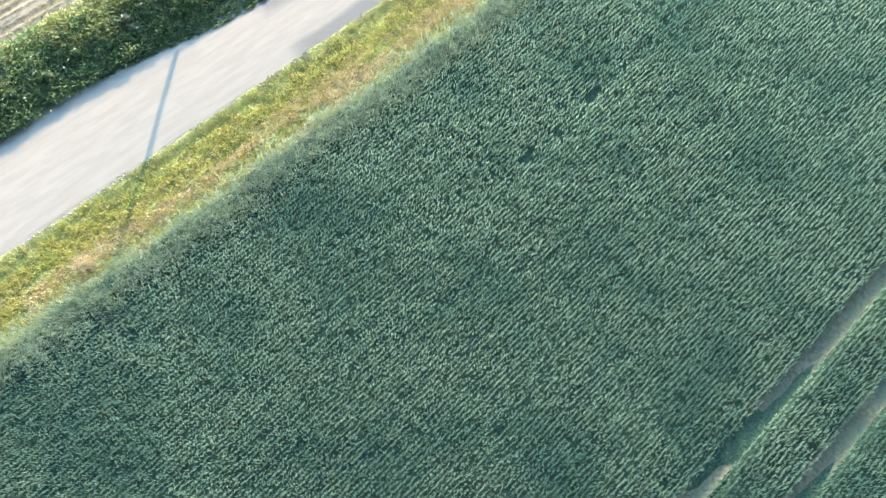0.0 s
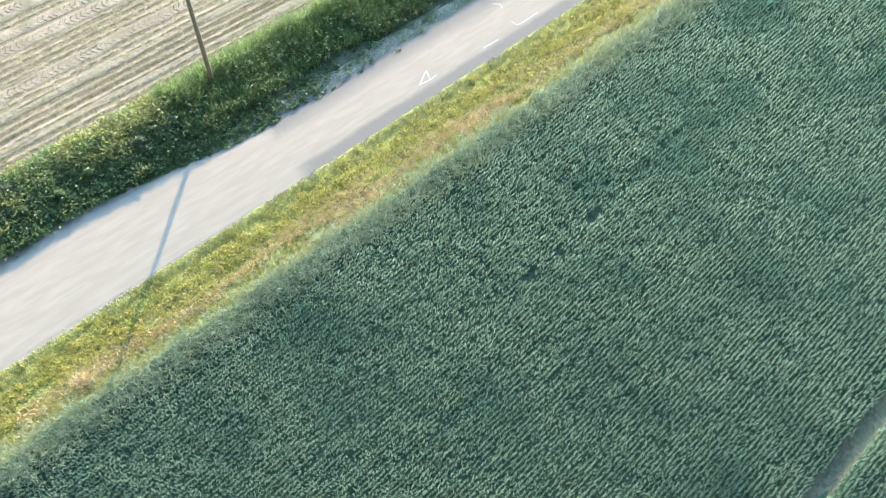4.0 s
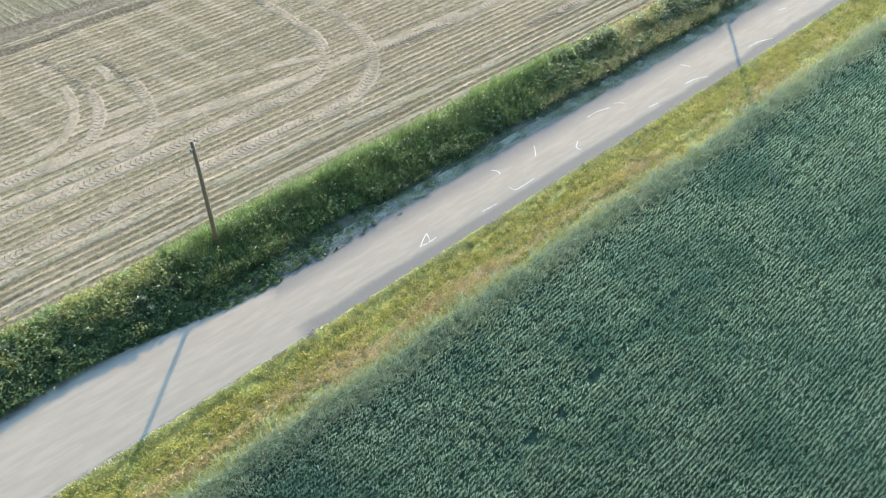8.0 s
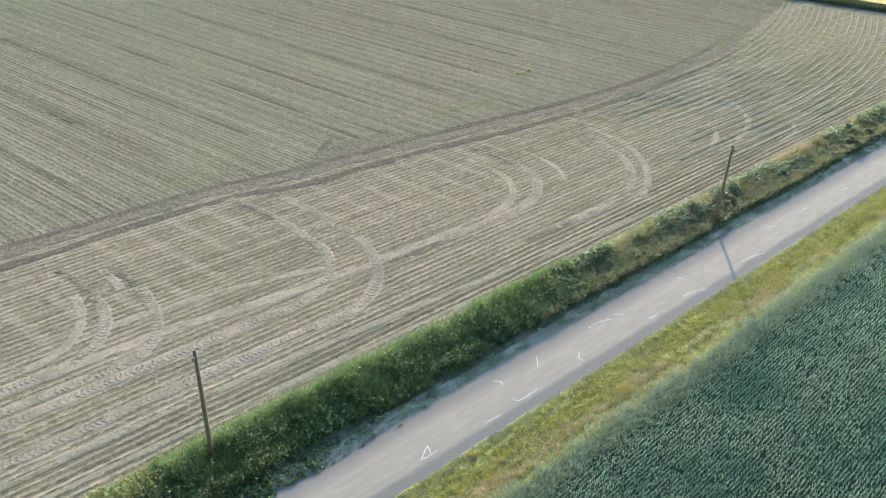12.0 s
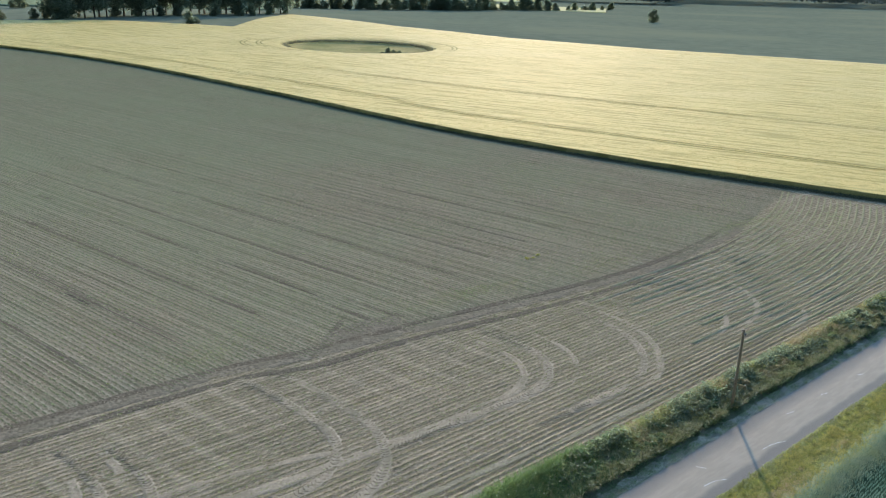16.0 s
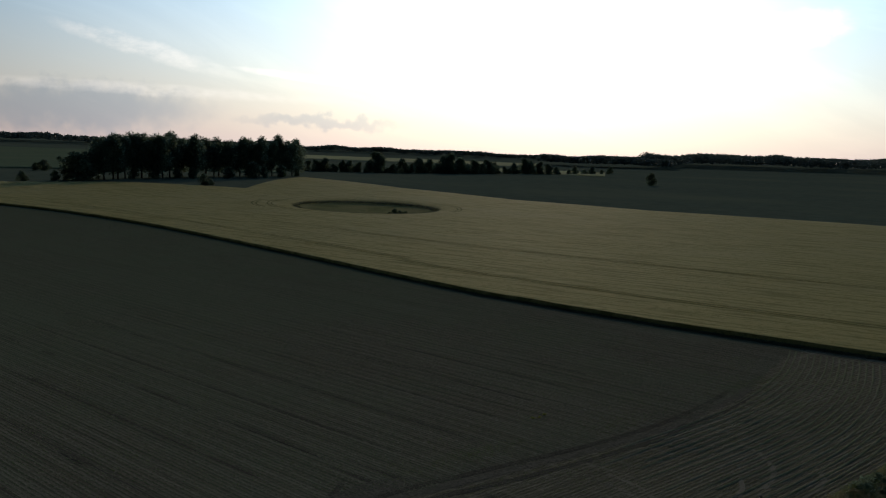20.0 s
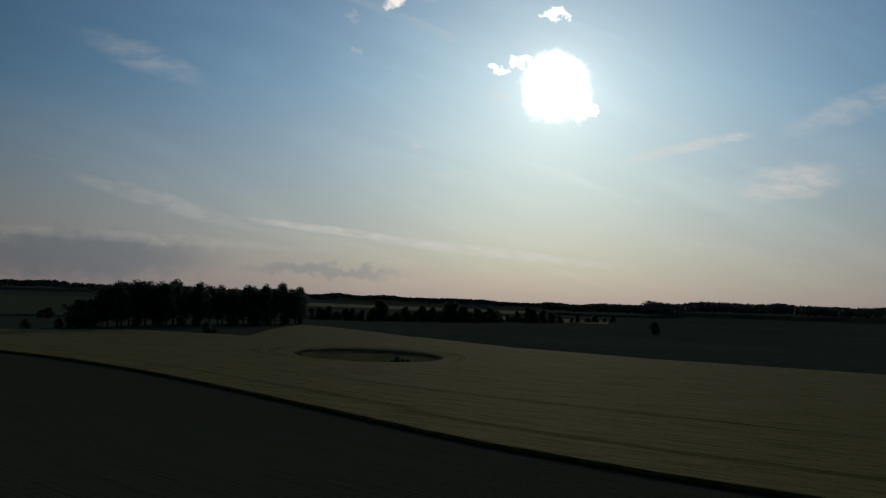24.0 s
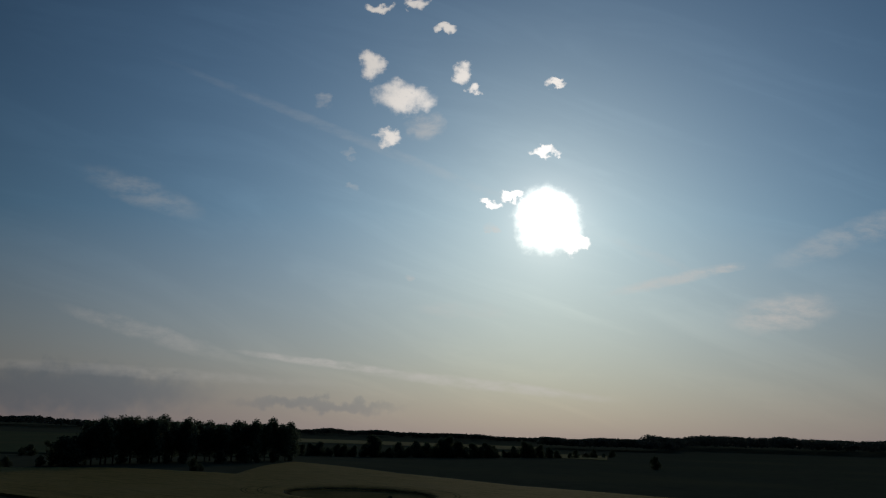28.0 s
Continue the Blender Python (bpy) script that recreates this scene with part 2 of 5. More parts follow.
M["tree"] = leafy("hazed_broadleaf_leaves", (0.09, 0.13, 0.08), (0.21, 0.255, 0.165), (0.15, 0.19, 0.12), 0.1, 0.5)
M["woods"] = leafy("hazed_wood_leaves", (0.07, 0.10, 0.09), (0.13, 0.165, 0.145), (0.095, 0.125, 0.11), 0.02, 0.3)
M["stone"] = surface("pale_stone", (0.4, 0.39, 0.36), (0.55, 0.54, 0.5), (0.3, 0.3, 0.26), 8, 2, 0.9, 0.02)
M["grit"] = leafy("pale_grit", (0.3, 0.28, 0.23), (0.52, 0.48, 0.4), (0.38, 0.36, 0.26), 1.5, 0.0, 0.95)
M["margin"] = leafy("field_margin_grass", (0.1, 0.104, 0.062), (0.225, 0.218, 0.125), (0.15, 0.152, 0.085), 0.1, 0.45)
M["paint"] = surface("chalk_paint", (0.42, 0.42, 0.4), (0.62, 0.62, 0.6), (0.31, 0.3, 0.28), 20, 2.5, 0.8, 0.002)
M["tar"] = surface("crack_tar", (0.12, 0.12, 0.12), (0.2, 0.2, 0.2), (0.25, 0.24, 0.23), 20, 2, 0.7, 0.004)
M["dry_soil"] = surface("packed_pale_soil", (0.228, 0.191, 0.138), (0.328, 0.275, 0.198), (0.2, 0.172, 0.12), 5, 0.5, 0.95, 0.03, 0.8, 0.0)
M["dark_soil"] = surface("turned_soil", (0.16, 0.14, 0.10), (0.29, 0.255, 0.185), (0.22, 0.20, 0.13), 5, 0.5, 0.95, 0.04, 0.8, 0.0)
M["churned"] = surface("churned_soil", (0.105, 0.091, 0.066), (0.22, 0.188, 0.137), (0.145, 0.129, 0.091), 3, 0.4, 0.95, 0.05, 1.0, 0.0)
# dark soil of the ruts, with furrow shade put into the colour
M["rut_soil_shade"] = surface("dark_rut_soil_and_shade", (0.075, 0.065, 0.047), (0.165, 0.141, 0.103), (0.11, 0.097, 0.07), 5, 0.5, 0.95, 0.05, 1.0, 0.0)
# darker than the track: shadow stripes of the tread put into the colour
M["lug"] = surface("shaded_tread_soil", (0.125, 0.106, 0.075), (0.21, 0.177, 0.127), (0.175, 0.149, 0.105), 5, 0.5, 0.95, 0.03, 0.8, 0.0)
M["beet"] = leafy("seedling_leaves", (0.13, 0.19, 0.065), (0.29, 0.35, 0.14), (0.29, 0.33, 0.11), 0.12, 0.5)
M["patch"] = leafy("thick_seedling_leaves", (0.12, 0.165, 0.06), (0.26, 0.31, 0.12), (0.22, 0.25, 0.1), 0.3, 0.4)
M["rape"] = leafy("yellow_weed_flowers", (0.42, 0.4, 0.06), (0.5, 0.48, 0.1), (0.3, 0.34, 0.08), 1, 0.2)
M["tram"] = surface("bent_barley", (0.17, 0.17, 0.05), (0.25, 0.23, 0.08), (0.2, 0.2, 0.07), 2, 0.1, 0.95, 0.05, 0.5, 0.0)
M["rut"] = surface("rut_earth", (0.06, 0.07, 0.045), (0.13, 0.13, 0.09), (0.09, 0.11, 0.07), 6, 0.5, 0.95, 0.05, 1.0, 0.0)
M["clod"] = leafy("soil_crumbs", (0.21, 0.18, 0.13), (0.38, 0.325, 0.235), (0.27, 0.235, 0.165), 0.4, 0.3, 0.95)
M["row"] = surface("seedling_row", (0.165, 0.163, 0.09), (0.265, 0.255, 0.148), (0.258, 0.233, 0.161), 4, 0.3, 0.95, 0.05, 0.8, 0.0)
M["pale_field"] = surface("far_ripe_field", (0.52, 0.46, 0.24), (0.62, 0.55, 0.32), (0.46, 0.44, 0.2), 0.1, 0.01, 0.95, 0.2, 0.3, 0.0)
M["light_green"] = surface("far_green_field", (0.15, 0.185, 0.11), (0.19, 0.225, 0.13), (0.21, 0.22, 0.13), 0.1, 0.008, 0.95, 0.2, 0.3, 0.0)
M["pond_grass"] = surface("sedge_hollow", (0.27, 0.235, 0.105), (0.36, 0.31, 0.15), (0.2, 0.2, 0.085), 0.5, 0.05, 0.95, 0.3, 0.5, 0.0)


def field_material(name, angle, gap, soil_a, soil_b, leaf, leaf_far, spread_, cover=0.0, pale=(0.33, 0.28, 0.205), overlap=0.0, furrow_shade=0.85, bands=0.38):
    """Bare soil drawn into drill rows with a thin line of seedlings on each."""
    m, g = material(name)
    v = g.node("ShaderNodeTexCoord").outputs["Object"]
    a = radians(angle)
    across = g.vmath("DOT_PRODUCT", v, (-math.sin(a), math.cos(a), 0))
    along = g.vmath("DOT_PRODUCT", v, (math.cos(a), math.sin(a), 0))
    stretched = g.join(g.math("MULTIPLY", along, 0.025), g.math("MULTIPLY", across, 1.5), 0.0)
    bent = g.math("ADD", across, g.math("MULTIPLY", g.math("SUBTRACT", g.noise(v, 0.9, 3, 0.6), 0.5), 0.25))
    wave = g.math("MULTIPLY", g.math("COSINE", g.math("MULTIPLY", bent, 2 * math.pi / gap)), g.ramp(g.noise(v, 0.25, 4, 0.65), 0.05, 0.4))
    grain, patch, streak = g.noise(v, 6, 6, 0.8), g.noise(v, 0.035, 5, 0.65), g.noise(stretched, 1.0, 4, 0.75)
    col = g.mix(g.ramp(grain, 0.36, 0.64), soil_a, soil_b)
    col = g.mix(g.math("MULTIPLY", g.ramp(streak, 0.46, 0.6), bands), col, pale)
    col = g.mix(g.math("MULTIPLY", g.ramp(streak, 0.47, 0.36), bands * 0.9), col, (0.14, 0.12, 0.075))
    passes = g.noise(g.join(g.math("MULTIPLY", along, 0.008), g.math("MULTIPLY", across, 0.55), 3.0), 1.0, 3, 0.6)
    col = g.mix(g.math("MULTIPLY", g.ramp(passes, 0.42, 0.32), 0.22), col, (0.11, 0.095, 0.065))
    # coulter furrows: shade painted as thin dark lines with a lit pale lip, some deep and some faint
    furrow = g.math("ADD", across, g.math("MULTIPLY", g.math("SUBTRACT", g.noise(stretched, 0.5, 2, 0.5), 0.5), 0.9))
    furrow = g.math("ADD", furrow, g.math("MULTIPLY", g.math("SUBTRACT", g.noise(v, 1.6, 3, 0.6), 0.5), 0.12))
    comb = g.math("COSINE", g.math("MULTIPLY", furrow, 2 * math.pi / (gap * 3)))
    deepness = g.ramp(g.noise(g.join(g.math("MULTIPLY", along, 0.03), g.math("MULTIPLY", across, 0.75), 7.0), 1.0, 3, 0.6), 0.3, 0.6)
    col = g.mix(g.math("MULTIPLY", g.math("MULTIPLY", g.ramp(comb, 0.72, 0.97), deepness), furrow_shade), col, (0.105, 0.09, 0.06))
    col = g.mix(g.math("MULTIPLY", g.math("MULTIPLY", g.ramp(comb, -0.75, -0.98), deepness), furrow_shade * 0.5), col, pale)
    speck = g.noise(v, 3.4, 2, 0.5)
    col = g.mix(g.math("MULTIPLY", g.ramp(speck, 0.40, 0.30), 0.75), col, (0.10, 0.092, 0.058))
    col = g.mix(g.math("MULTIPLY", g.ramp(speck, 0.62, 0.72), 0.6), col, (0.43, 0.375, 0.28))
    # the stand thickens away from the lane
    col = g.mix(g.math("MULTIPLY", g.math("MULTIPLY", g.ramp(along, -58.0, -150.0), cover), g.ramp(grain, 0.25, 0.6)), col, leaf_far)
    dots = g.noise(v, 2.4, 3, 0.7)
    col = g.mix(g.math("MULTIPLY", g.ramp(dots, 0.56, 0.7), 0.5), col, pale)
    rows = g.math("MULTIPLY", g.ramp(wave, 0.2, 0.95), g.ramp(dots, 0.36, 0.56))
    col = g.mix(g.math("MULTIPLY", rows, 0.92), col, leaf)
    col = g.mix(g.math("MULTIPLY", g.ramp(patch, 0.34, 0.66), spread_ * 1.2), col, leaf_far)
    if overlap:
        # drill passes of the slanting rows run on into the headland
        b = radians(-77.8)
        slant = g.vmath("DOT_PRODUCT", v, (-math.sin(b), math.cos(b), 0))
        slant = g.math("ADD", slant, g.math("MULTIPLY", g.math("SUBTRACT", g.noise(v, 0.7, 3, 0.6), 0.5), 0.3))
        lines = g.math("COSINE", g.math("MULTIPLY", slant, 2 * math.pi / 2.9))
        reach = g.ramp(g.math("ADD", g.split(v)[1], g.math("MULTIPLY", g.noise(v, 0.08, 3, 0.6), 14.0)), 49.0, 54.0)
        seen = g.math("MULTIPLY", reach, g.ramp(g.noise(v, 0.12, 3, 0.6), 0.35, 0.55))
        col = g.mix(g.math("MULTIPLY", g.math("MULTIPLY", g.ramp(lines, 0.5, 0.95), seen), overlap), col, (0.37, 0.315, 0.23))
        col = g.mix(g.math("MULTIPLY", g.math("MULTIPLY", g.ramp(lines, 0.2, -0.1), g.math("MULTIPLY", g.ramp(lines, -0.6, -0.2), seen)), overlap * 0.6), col, (0.15, 0.13, 0.085))
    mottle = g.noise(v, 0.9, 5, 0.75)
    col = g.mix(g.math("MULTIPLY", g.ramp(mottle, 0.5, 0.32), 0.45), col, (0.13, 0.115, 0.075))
    finish(g, col, 0.95, g.math("ADD", g.math("MULTIPLY", wave, 0.15), grain), 0.06, 0.6, spec=0.0)
    return m


M["headland"] = field_material("headland_rows", 0.0, 0.5, (0.14, 0.11, 0.077), (0.315, 0.257, 0.18), (0.098, 0.095, 0.05), (0.135, 0.14, 0.062), 0.12, pale=(0.32, 0.265, 0.19), overlap=0.28, furrow_shade=0.5, bands=0.66)
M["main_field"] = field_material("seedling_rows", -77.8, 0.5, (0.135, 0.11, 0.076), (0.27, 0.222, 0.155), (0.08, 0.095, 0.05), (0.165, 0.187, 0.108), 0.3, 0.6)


def barley_material():
    m, g = material("ripening_barley")
    v = g.node("ShaderNodeTexCoord").outputs["Object"]
    a = radians(113)
    across = g.vmath("DOT_PRODUCT", v, (-math.sin(a), math.cos(a), 0))
    along = g.vmath("DOT_PRODUCT", v, (math.cos(a), math.sin(a), 0))
    s = g.join(g.math("MULTIPLY", along, 0.045), g.math("MULTIPLY", across, 0.6), 0.0)
    fine, streak, patch = g.noise(v, 3, 4, 0.7), g.noise(s, 1.0, 5, 0.65), g.noise(v, 0.02, 3, 0.6)
    col = g.mix(g.ramp(fine, 0.3, 0.7), (0.52, 0.41, 0.14), (0.66, 0.525, 0.205))
    col = g.mix(g.math("MULTIPLY", g.ramp(streak, 0.47, 0.6), 0.85), col, (0.34, 0.285, 0.085))
    col = g.mix(g.math("MULTIPLY", g.ramp(patch, 0.45, 0.75), 0.5), col, (0.59, 0.48, 0.2))
    col = g.mix(g.math("MULTIPLY", g.ramp(g.noise(g.vmath("MULTIPLY", v, (0.5, 0.5, 1)), 0.9, 5, 0.8), 0.5, 0.34), 0.62), col, (0.31, 0.25, 0.07))
    finish(g, col, 0.8, g.math("ADD", fine, streak), 0.25, 0.6, through_light=0.2, spec=0.02)
    return m


M["barley"] = barley_material()


def road_material():
    m, g = material("worn_asphalt")
    v = g.node("ShaderNodeTexCoord").outputs["Object"]
    x, y, z = g.split(v)
    wander = g.math("MULTIPLY", g.math("SUBTRACT", g.noise(v, 0.35, 4, 0.6), 0.5), 0.6)
    yy = g.math("ADD", y, wander)
    dust = g.math("MULTIPLY", g.ramp(yy, 22.35, 22.75), g.ramp(yy, 25.5, 24.2))
    # the passing place at the near end is dusty right across
    dust = g.math("MAXIMUM", dust, g.math("MULTIPLY", g.ramp(g.math("ADD", x, g.math("MULTIPLY", wander, 3.0)), 12.4, 11.2), g.ramp(yy, 21.4, 21.7)))
    s = g.join(g.math("MULTIPLY", x, 0.5), g.math("MULTIPLY", y, 3.0), 0.0)
    grain, streak, blot = g.noise(v, 45, 4, 0.7), g.noise(s, 1.0, 4, 0.6), g.noise(v, 0.8, 4, 0.6)
    col = g.mix(g.ramp(grain, 0.3, 0.7), (0.13, 0.123, 0.108), (0.185, 0.175, 0.153))
    pale = g.mix(g.ramp(streak, 0.35, 0.7), (0.245, 0.217, 0.172), (0.278, 0.247, 0.197))
    col = g.mix(g.math("MULTIPLY", dust, g.ramp(blot, -0.6, 0.4)), col, pale)
    col = g.mix(g.math("MULTIPLY", g.ramp(g.noise(v, 7, 5, 0.7), 0.6, 0.75), 0.25), col, (0.2, 0.2, 0.2))
    finish(g, col, 0.85, grain, 0.006, 0.4, spec=0.06)
    return m


M["road"] = road_material()

# ---- mesh helpers ----


def mesh_from(name, verts, faces, mat, smooth=False):
    me = bpy.data.meshes.new(name)
    verts = np.asarray(verts, dtype=np.float32)
    faces = np.asarray(faces, dtype=np.int32)
    k = faces.shape[1]
    me.vertices.add(len(verts)), me.loops.add(faces.size), me.polygons.add(len(faces))
    me.vertices.foreach_set("co", verts.ravel())
    me.loops.foreach_set("vertex_index", faces.ravel())
    me.polygons.foreach_set("loop_start", np.arange(0, faces.size, k, dtype=np.int32))
    me.polygons.foreach_set("use_smooth", np.full(len(faces), smooth, dtype=bool))
    me.update(calc_edges=True)
    me.materials.append(mat)
    return me


def solid(name, verts, faces, mat, parent=None, smooth=False):
    me = bpy.data.meshes.new(name)
    me.from_pydata([tuple(p) for p in verts], [], [tuple(f) for f in faces])
    me.update()
    for p in me.polygons:
        p.use_smooth = smooth
    me.materials.append(mat)
    ob = new(name, me)
    ob.parent = parent
    return ob


def part(name, bm, mat, parent=None, label=""):
    me = bpy.data.meshes.new(name)
    bm.to_mesh(me)
    bm.free()
    me.materials.append(mat)
    ob = new(name, me)
    ob.parent = parent
    if label:
        ob["label"] = label
    return ob


def grid_faces(n, m):
    i, j = np.meshgrid(np.arange(n - 1), np.arange(m - 1), indexing="ij")
    a = (i * m + j).ravel()
    return np.stack([a, a + m, a + m + 1, a + 1], 1)


def tube(bm, pts, radii, sides=7):
    """A tapering round limb along pts."""
    rings = []
    for k, (p, r) in enumerate(zip(pts, radii)):
        p = Vector(p)
        d = (Vector(pts[min(k + 1, len(pts) - 1)]) - Vector(pts[max(k - 1, 0)])).normalized()
        s = d.orthogonal().normalized()
        t = d.cross(s)
        rings.append([bm.verts.new(p + (s * math.cos(q) + t * math.sin(q)) * r) for q in np.linspace(0, 2 * math.pi, sides, endpoint=False)])
    for a, b in zip(rings, rings[1:]):
        for k in range(sides):
            f = bm.faces.new((a[k], a[(k + 1) % sides], b[(k + 1) % sides], b[k]))
            f.smooth = True
    bm.faces.new(rings[0][::-1]), bm.faces.new(rings[-1])


def land(x, y):
    """Height of the land: level by the lane, a low rise under the barley, rising woods far off."""
    x, y = np.asarray(x, float), np.asarray(y, float)
    hill = 4.0 * np.exp(-((x - 297) / 230) ** 2 - ((y - 542) / 230) ** 2)
    d, a = np.hypot(x, y), np.degrees(np.arctan2(y, x))
    hill = hill - 1.5 * np.clip(1.12 - np.hypot(x - 223.2, y - 323.5) / 36, 0, 0.4) / 0.4
    return hill + 14 * np.clip((d - 900) / 1500, 0, 1) ** 2 * np.clip((40 - a) / 22, 0, 1) + 8 * np.clip((d - 2300) / 500, 0, 1)


def polar(a, d):
    return d * np.cos(np.radians(a)), d * np.sin(np.radians(a))


def blades(rng, x, y, z, n, length, width, lean, bend=0.35, spread=0.05, row=1.0):
    """n kinked leaf blades from each root (x, y, z), row < 1 keeping them in line along x: arrays of corners and triangles."""
    k = len(x) * n
    bx, by = np.repeat(x, n) + rng.normal(0, spread, k), np.repeat(y, n) + rng.normal(0, spread, k) * row
    bz = np.repeat(z, n) if np.ndim(z) else np.full(k, float(z))
    L = np.repeat(length, n) * rng.uniform(0.7, 1.15, k) if np.ndim(length) else length * rng.uniform(0.7, 1.15, k)
    th, le = rng.uniform(0, 2 * np.pi, k), np.abs(rng.normal(lean, lean * 0.5, k))
    dx, dy = np.cos(th), np.sin(th) * row
    w = width * rng.uniform(0.7, 1.3, k)
    mx, my, mz = bx + dx * L * 0.55 * np.sin(le), by + dy * L * 0.55 * np.sin(le), bz + L * 0.6 * np.cos(le)
    l2 = le + bend * rng.uniform(0.5, 1.8, k)
    ex, ey, ez = mx + dx * L * 0.45 * np.sin(l2), my + dy * L * 0.45 * np.sin(l2), mz + L * 0.4 * np.cos(l2)
    ph = th + np.pi / 2 + rng.normal(0, 0.5, k)
    wx, wy = np.cos(ph) * w / 2, np.sin(ph) * w / 2
    v = np.stack([np.stack([bx, by, bz], 1), np.stack([mx - wx, my - wy, mz], 1), np.stack([mx + wx, my + wy, mz], 1), np.stack([ex, ey, ez], 1)], 1)
    i = np.arange(k)[:, None] * 4
    f = np.concatenate([i + [0, 2, 1], i + [1, 2, 3]], 1).reshape(-1, 3)
    return v.reshape(-1, 3), f


def leaves(rng, c, size, flatness=0.5):
    """One kite-shaped leaf at each centre c."""
    k = len(c)
    a = rng.normal(size=(k, 3))
    a[:, 2] *= flatness
    a /= np.linalg.norm(a, axis=1, keepdims=True)
    b = np.cross(a, rng.normal(size=(k, 3)))
    b /= np.linalg.norm(b, axis=1, keepdims=True)
    s = (size * rng.uniform(0.6, 1.4, k))[:, None]
    nrm = np.cross(a, b)
    v = np.stack([c - a * s, c - b * s * 0.5 + nrm * s * 0.15, c + a * s, c + b * s * 0.5 + nrm * s * 0.15], 1).reshape(-1, 3)
    i = np.arange(k)[:, None] * 4
    return v, np.concatenate([i + [0, 1, 2], i + [0, 2, 3]], 1).reshape(-1, 3)


def pile(chunks):
    vs, fs, n = [], [], 0
    for v, f in chunks:
        vs.append(v), fs.append(f + n)
        n += len(v)
    return np.concatenate(vs), np.concatenate(fs)


def stuff(name, chunks, mat, label, category):
    v, f = pile(chunks)
    ob = new(name, mesh_from(name, v, f, mat))
    return tagged(ob, label, category, kind="stuff")


def patchy(x, y, scale, seed):
    """Smooth value noise, 0 to 1."""
    r = np.random.default_rng(seed).random((64, 64))
    fx, fy = x / scale, y / scale
    i, j = np.floor(fx).astype(int), np.floor(fy).astype(int)
    u, v = fx - i, fy - j
    u, v = u * u * (3 - 2 * u), v * v * (3 - 2 * v)
    q = lambda a, b: r[a % 64, b % 64]
    return (q(i, j) * (1 - u) + q(i + 1, j) * u) * (1 - v) + (q(i, j + 1) * (1 - u) + q(i + 1, j + 1) * u) * v


def spline(pts, step):
    """A smooth line through pts, resampled."""
    p = np.array(pts, float)
    p = np.vstack([2 * p[0] - p[1], p, 2 * p[-1] - p[-2]])
    res = []
    for k in range(1, len(p) - 2):
        n = max(2, int(np.linalg.norm(p[k + 1] - p[k]) / step))
        t = np.linspace(0, 1, n, endpoint=False)[:, None]
        a, b, c, d = p[k - 1:k + 3]
        res.append(0.5 * (2 * b + (c - a) * t + (2 * a - 5 * b + 4 * c - d) * t ** 2 + (3 * b - a - 3 * c + d) * t ** 3))
    return np.vstack(res + [p[-2:-1]])

# ---- the land ----
rng = np.random.default_rng(7)
ang = np.linspace(-180, 180, 289)
rad = np.concatenate([np.arange(2, 700, 12), np.geomspace(700, 4900, 60)])
A, D = np.meshgrid(ang, rad, indexing="ij")
X, Y = polar(A, D)
ground = new("ground", mesh_from("ground", np.stack([X, Y, land(X, Y) - 0.12 - 4 * (np.hypot(X - 223.2, Y - 323.5) < 55)], -1).reshape(-1, 3), grid_faces(len(ang), len(rad)), M["ground"], True))
tagged(ground, "wide dark green crop land reaching the horizon", "ground", kind="structure")


def sheet(name, xs, ys, z, mat, label, category, kind="structure", skirt=0.3):
    """A slab with its top at z(x, y) over a grid of xs by ys, its rim turned down."""
    Xg, Yg = np.meshgrid(xs, ys, indexing="ij")
    Z = z(Xg, Yg) if callable(z) else np.full(Xg.shape, float(z))
    Z[0], Z[-1], Z[:, 0], Z[:, -1] = Z[1] - skirt, Z[-2] - skirt, Z[:, 1] - skirt, Z[:, -2] - skirt
    ob = new(name, mesh_from(name, np.stack([Xg, Yg, Z], -1).reshape(-1, 3), grid_faces(len(xs), len(ys)), mat, True))
    return tagged(ob, label, category, kind=kind)


def rim(a):
    """Doubles the first and last value, so that a sheet's rim stands upright."""
    return np.concatenate([[a[0] - 0.02], a, [a[-1] + 0.02]])


# lane: its left edge opens into a passing place at the near end
def lane_left(x):
    return 25.95 + 1.95 * (1 / (1 + np.exp((x - 6.0) / 2.8))) + 0.12 * (patchy(x, x * 0, 2.3, 3) - 0.5)


def lane_right(x):
    return 21.7 + 0.22 * (patchy(x, x * 0 + 5, 1.1, 4) - 0.5) + 0.1 * (patchy(x, x * 0 + 9, 0.35, 5) - 0.5)


xs = np.linspace(-60, 320, 1520)
ts = np.array([0, 0.004, 0.15, 0.35, 0.5, 0.65, 0.85, 0.996, 1])
Xg, Tg = np.meshgrid(xs, ts, indexing="ij")
Yg = lane_right(Xg) * (1 - Tg) + lane_left(Xg) * Tg
Zg = 0.045 + 0.05 * (1 - (2 * Tg - 1) ** 2)
Zg[:, 0] -= 0.12
Zg[:, -1] -= 0.12
road = new("road", mesh_from("road", np.stack([Xg, Yg, Zg], -1).reshape(-1, 3), grid_faces(len(xs), 9), M["road"], False))
tagged(road, "narrow worn grey asphalt lane, dusty pale down the middle", "road", kind="structure")

sheet("verge", rim(np.linspace(-60, 320, 900)), rim(np.linspace(17.4, 21.9, 24)),
      lambda x, y: 0.03 + (0.02 * np.cos(6.0 * (y + 0.5 * patchy(x, x * 0, 5, 17))) + 0.13 * patchy(x * 0.8, y * 1.3, 0.45, 11) + 0.06 * patchy(x, y, 0.2, 12)) * np.clip((21.9 - y) / 0.9, 0.12, 1), M["verge_soil"],
      "mown yellow-green grass verge between the lane and the wheat", "verge")
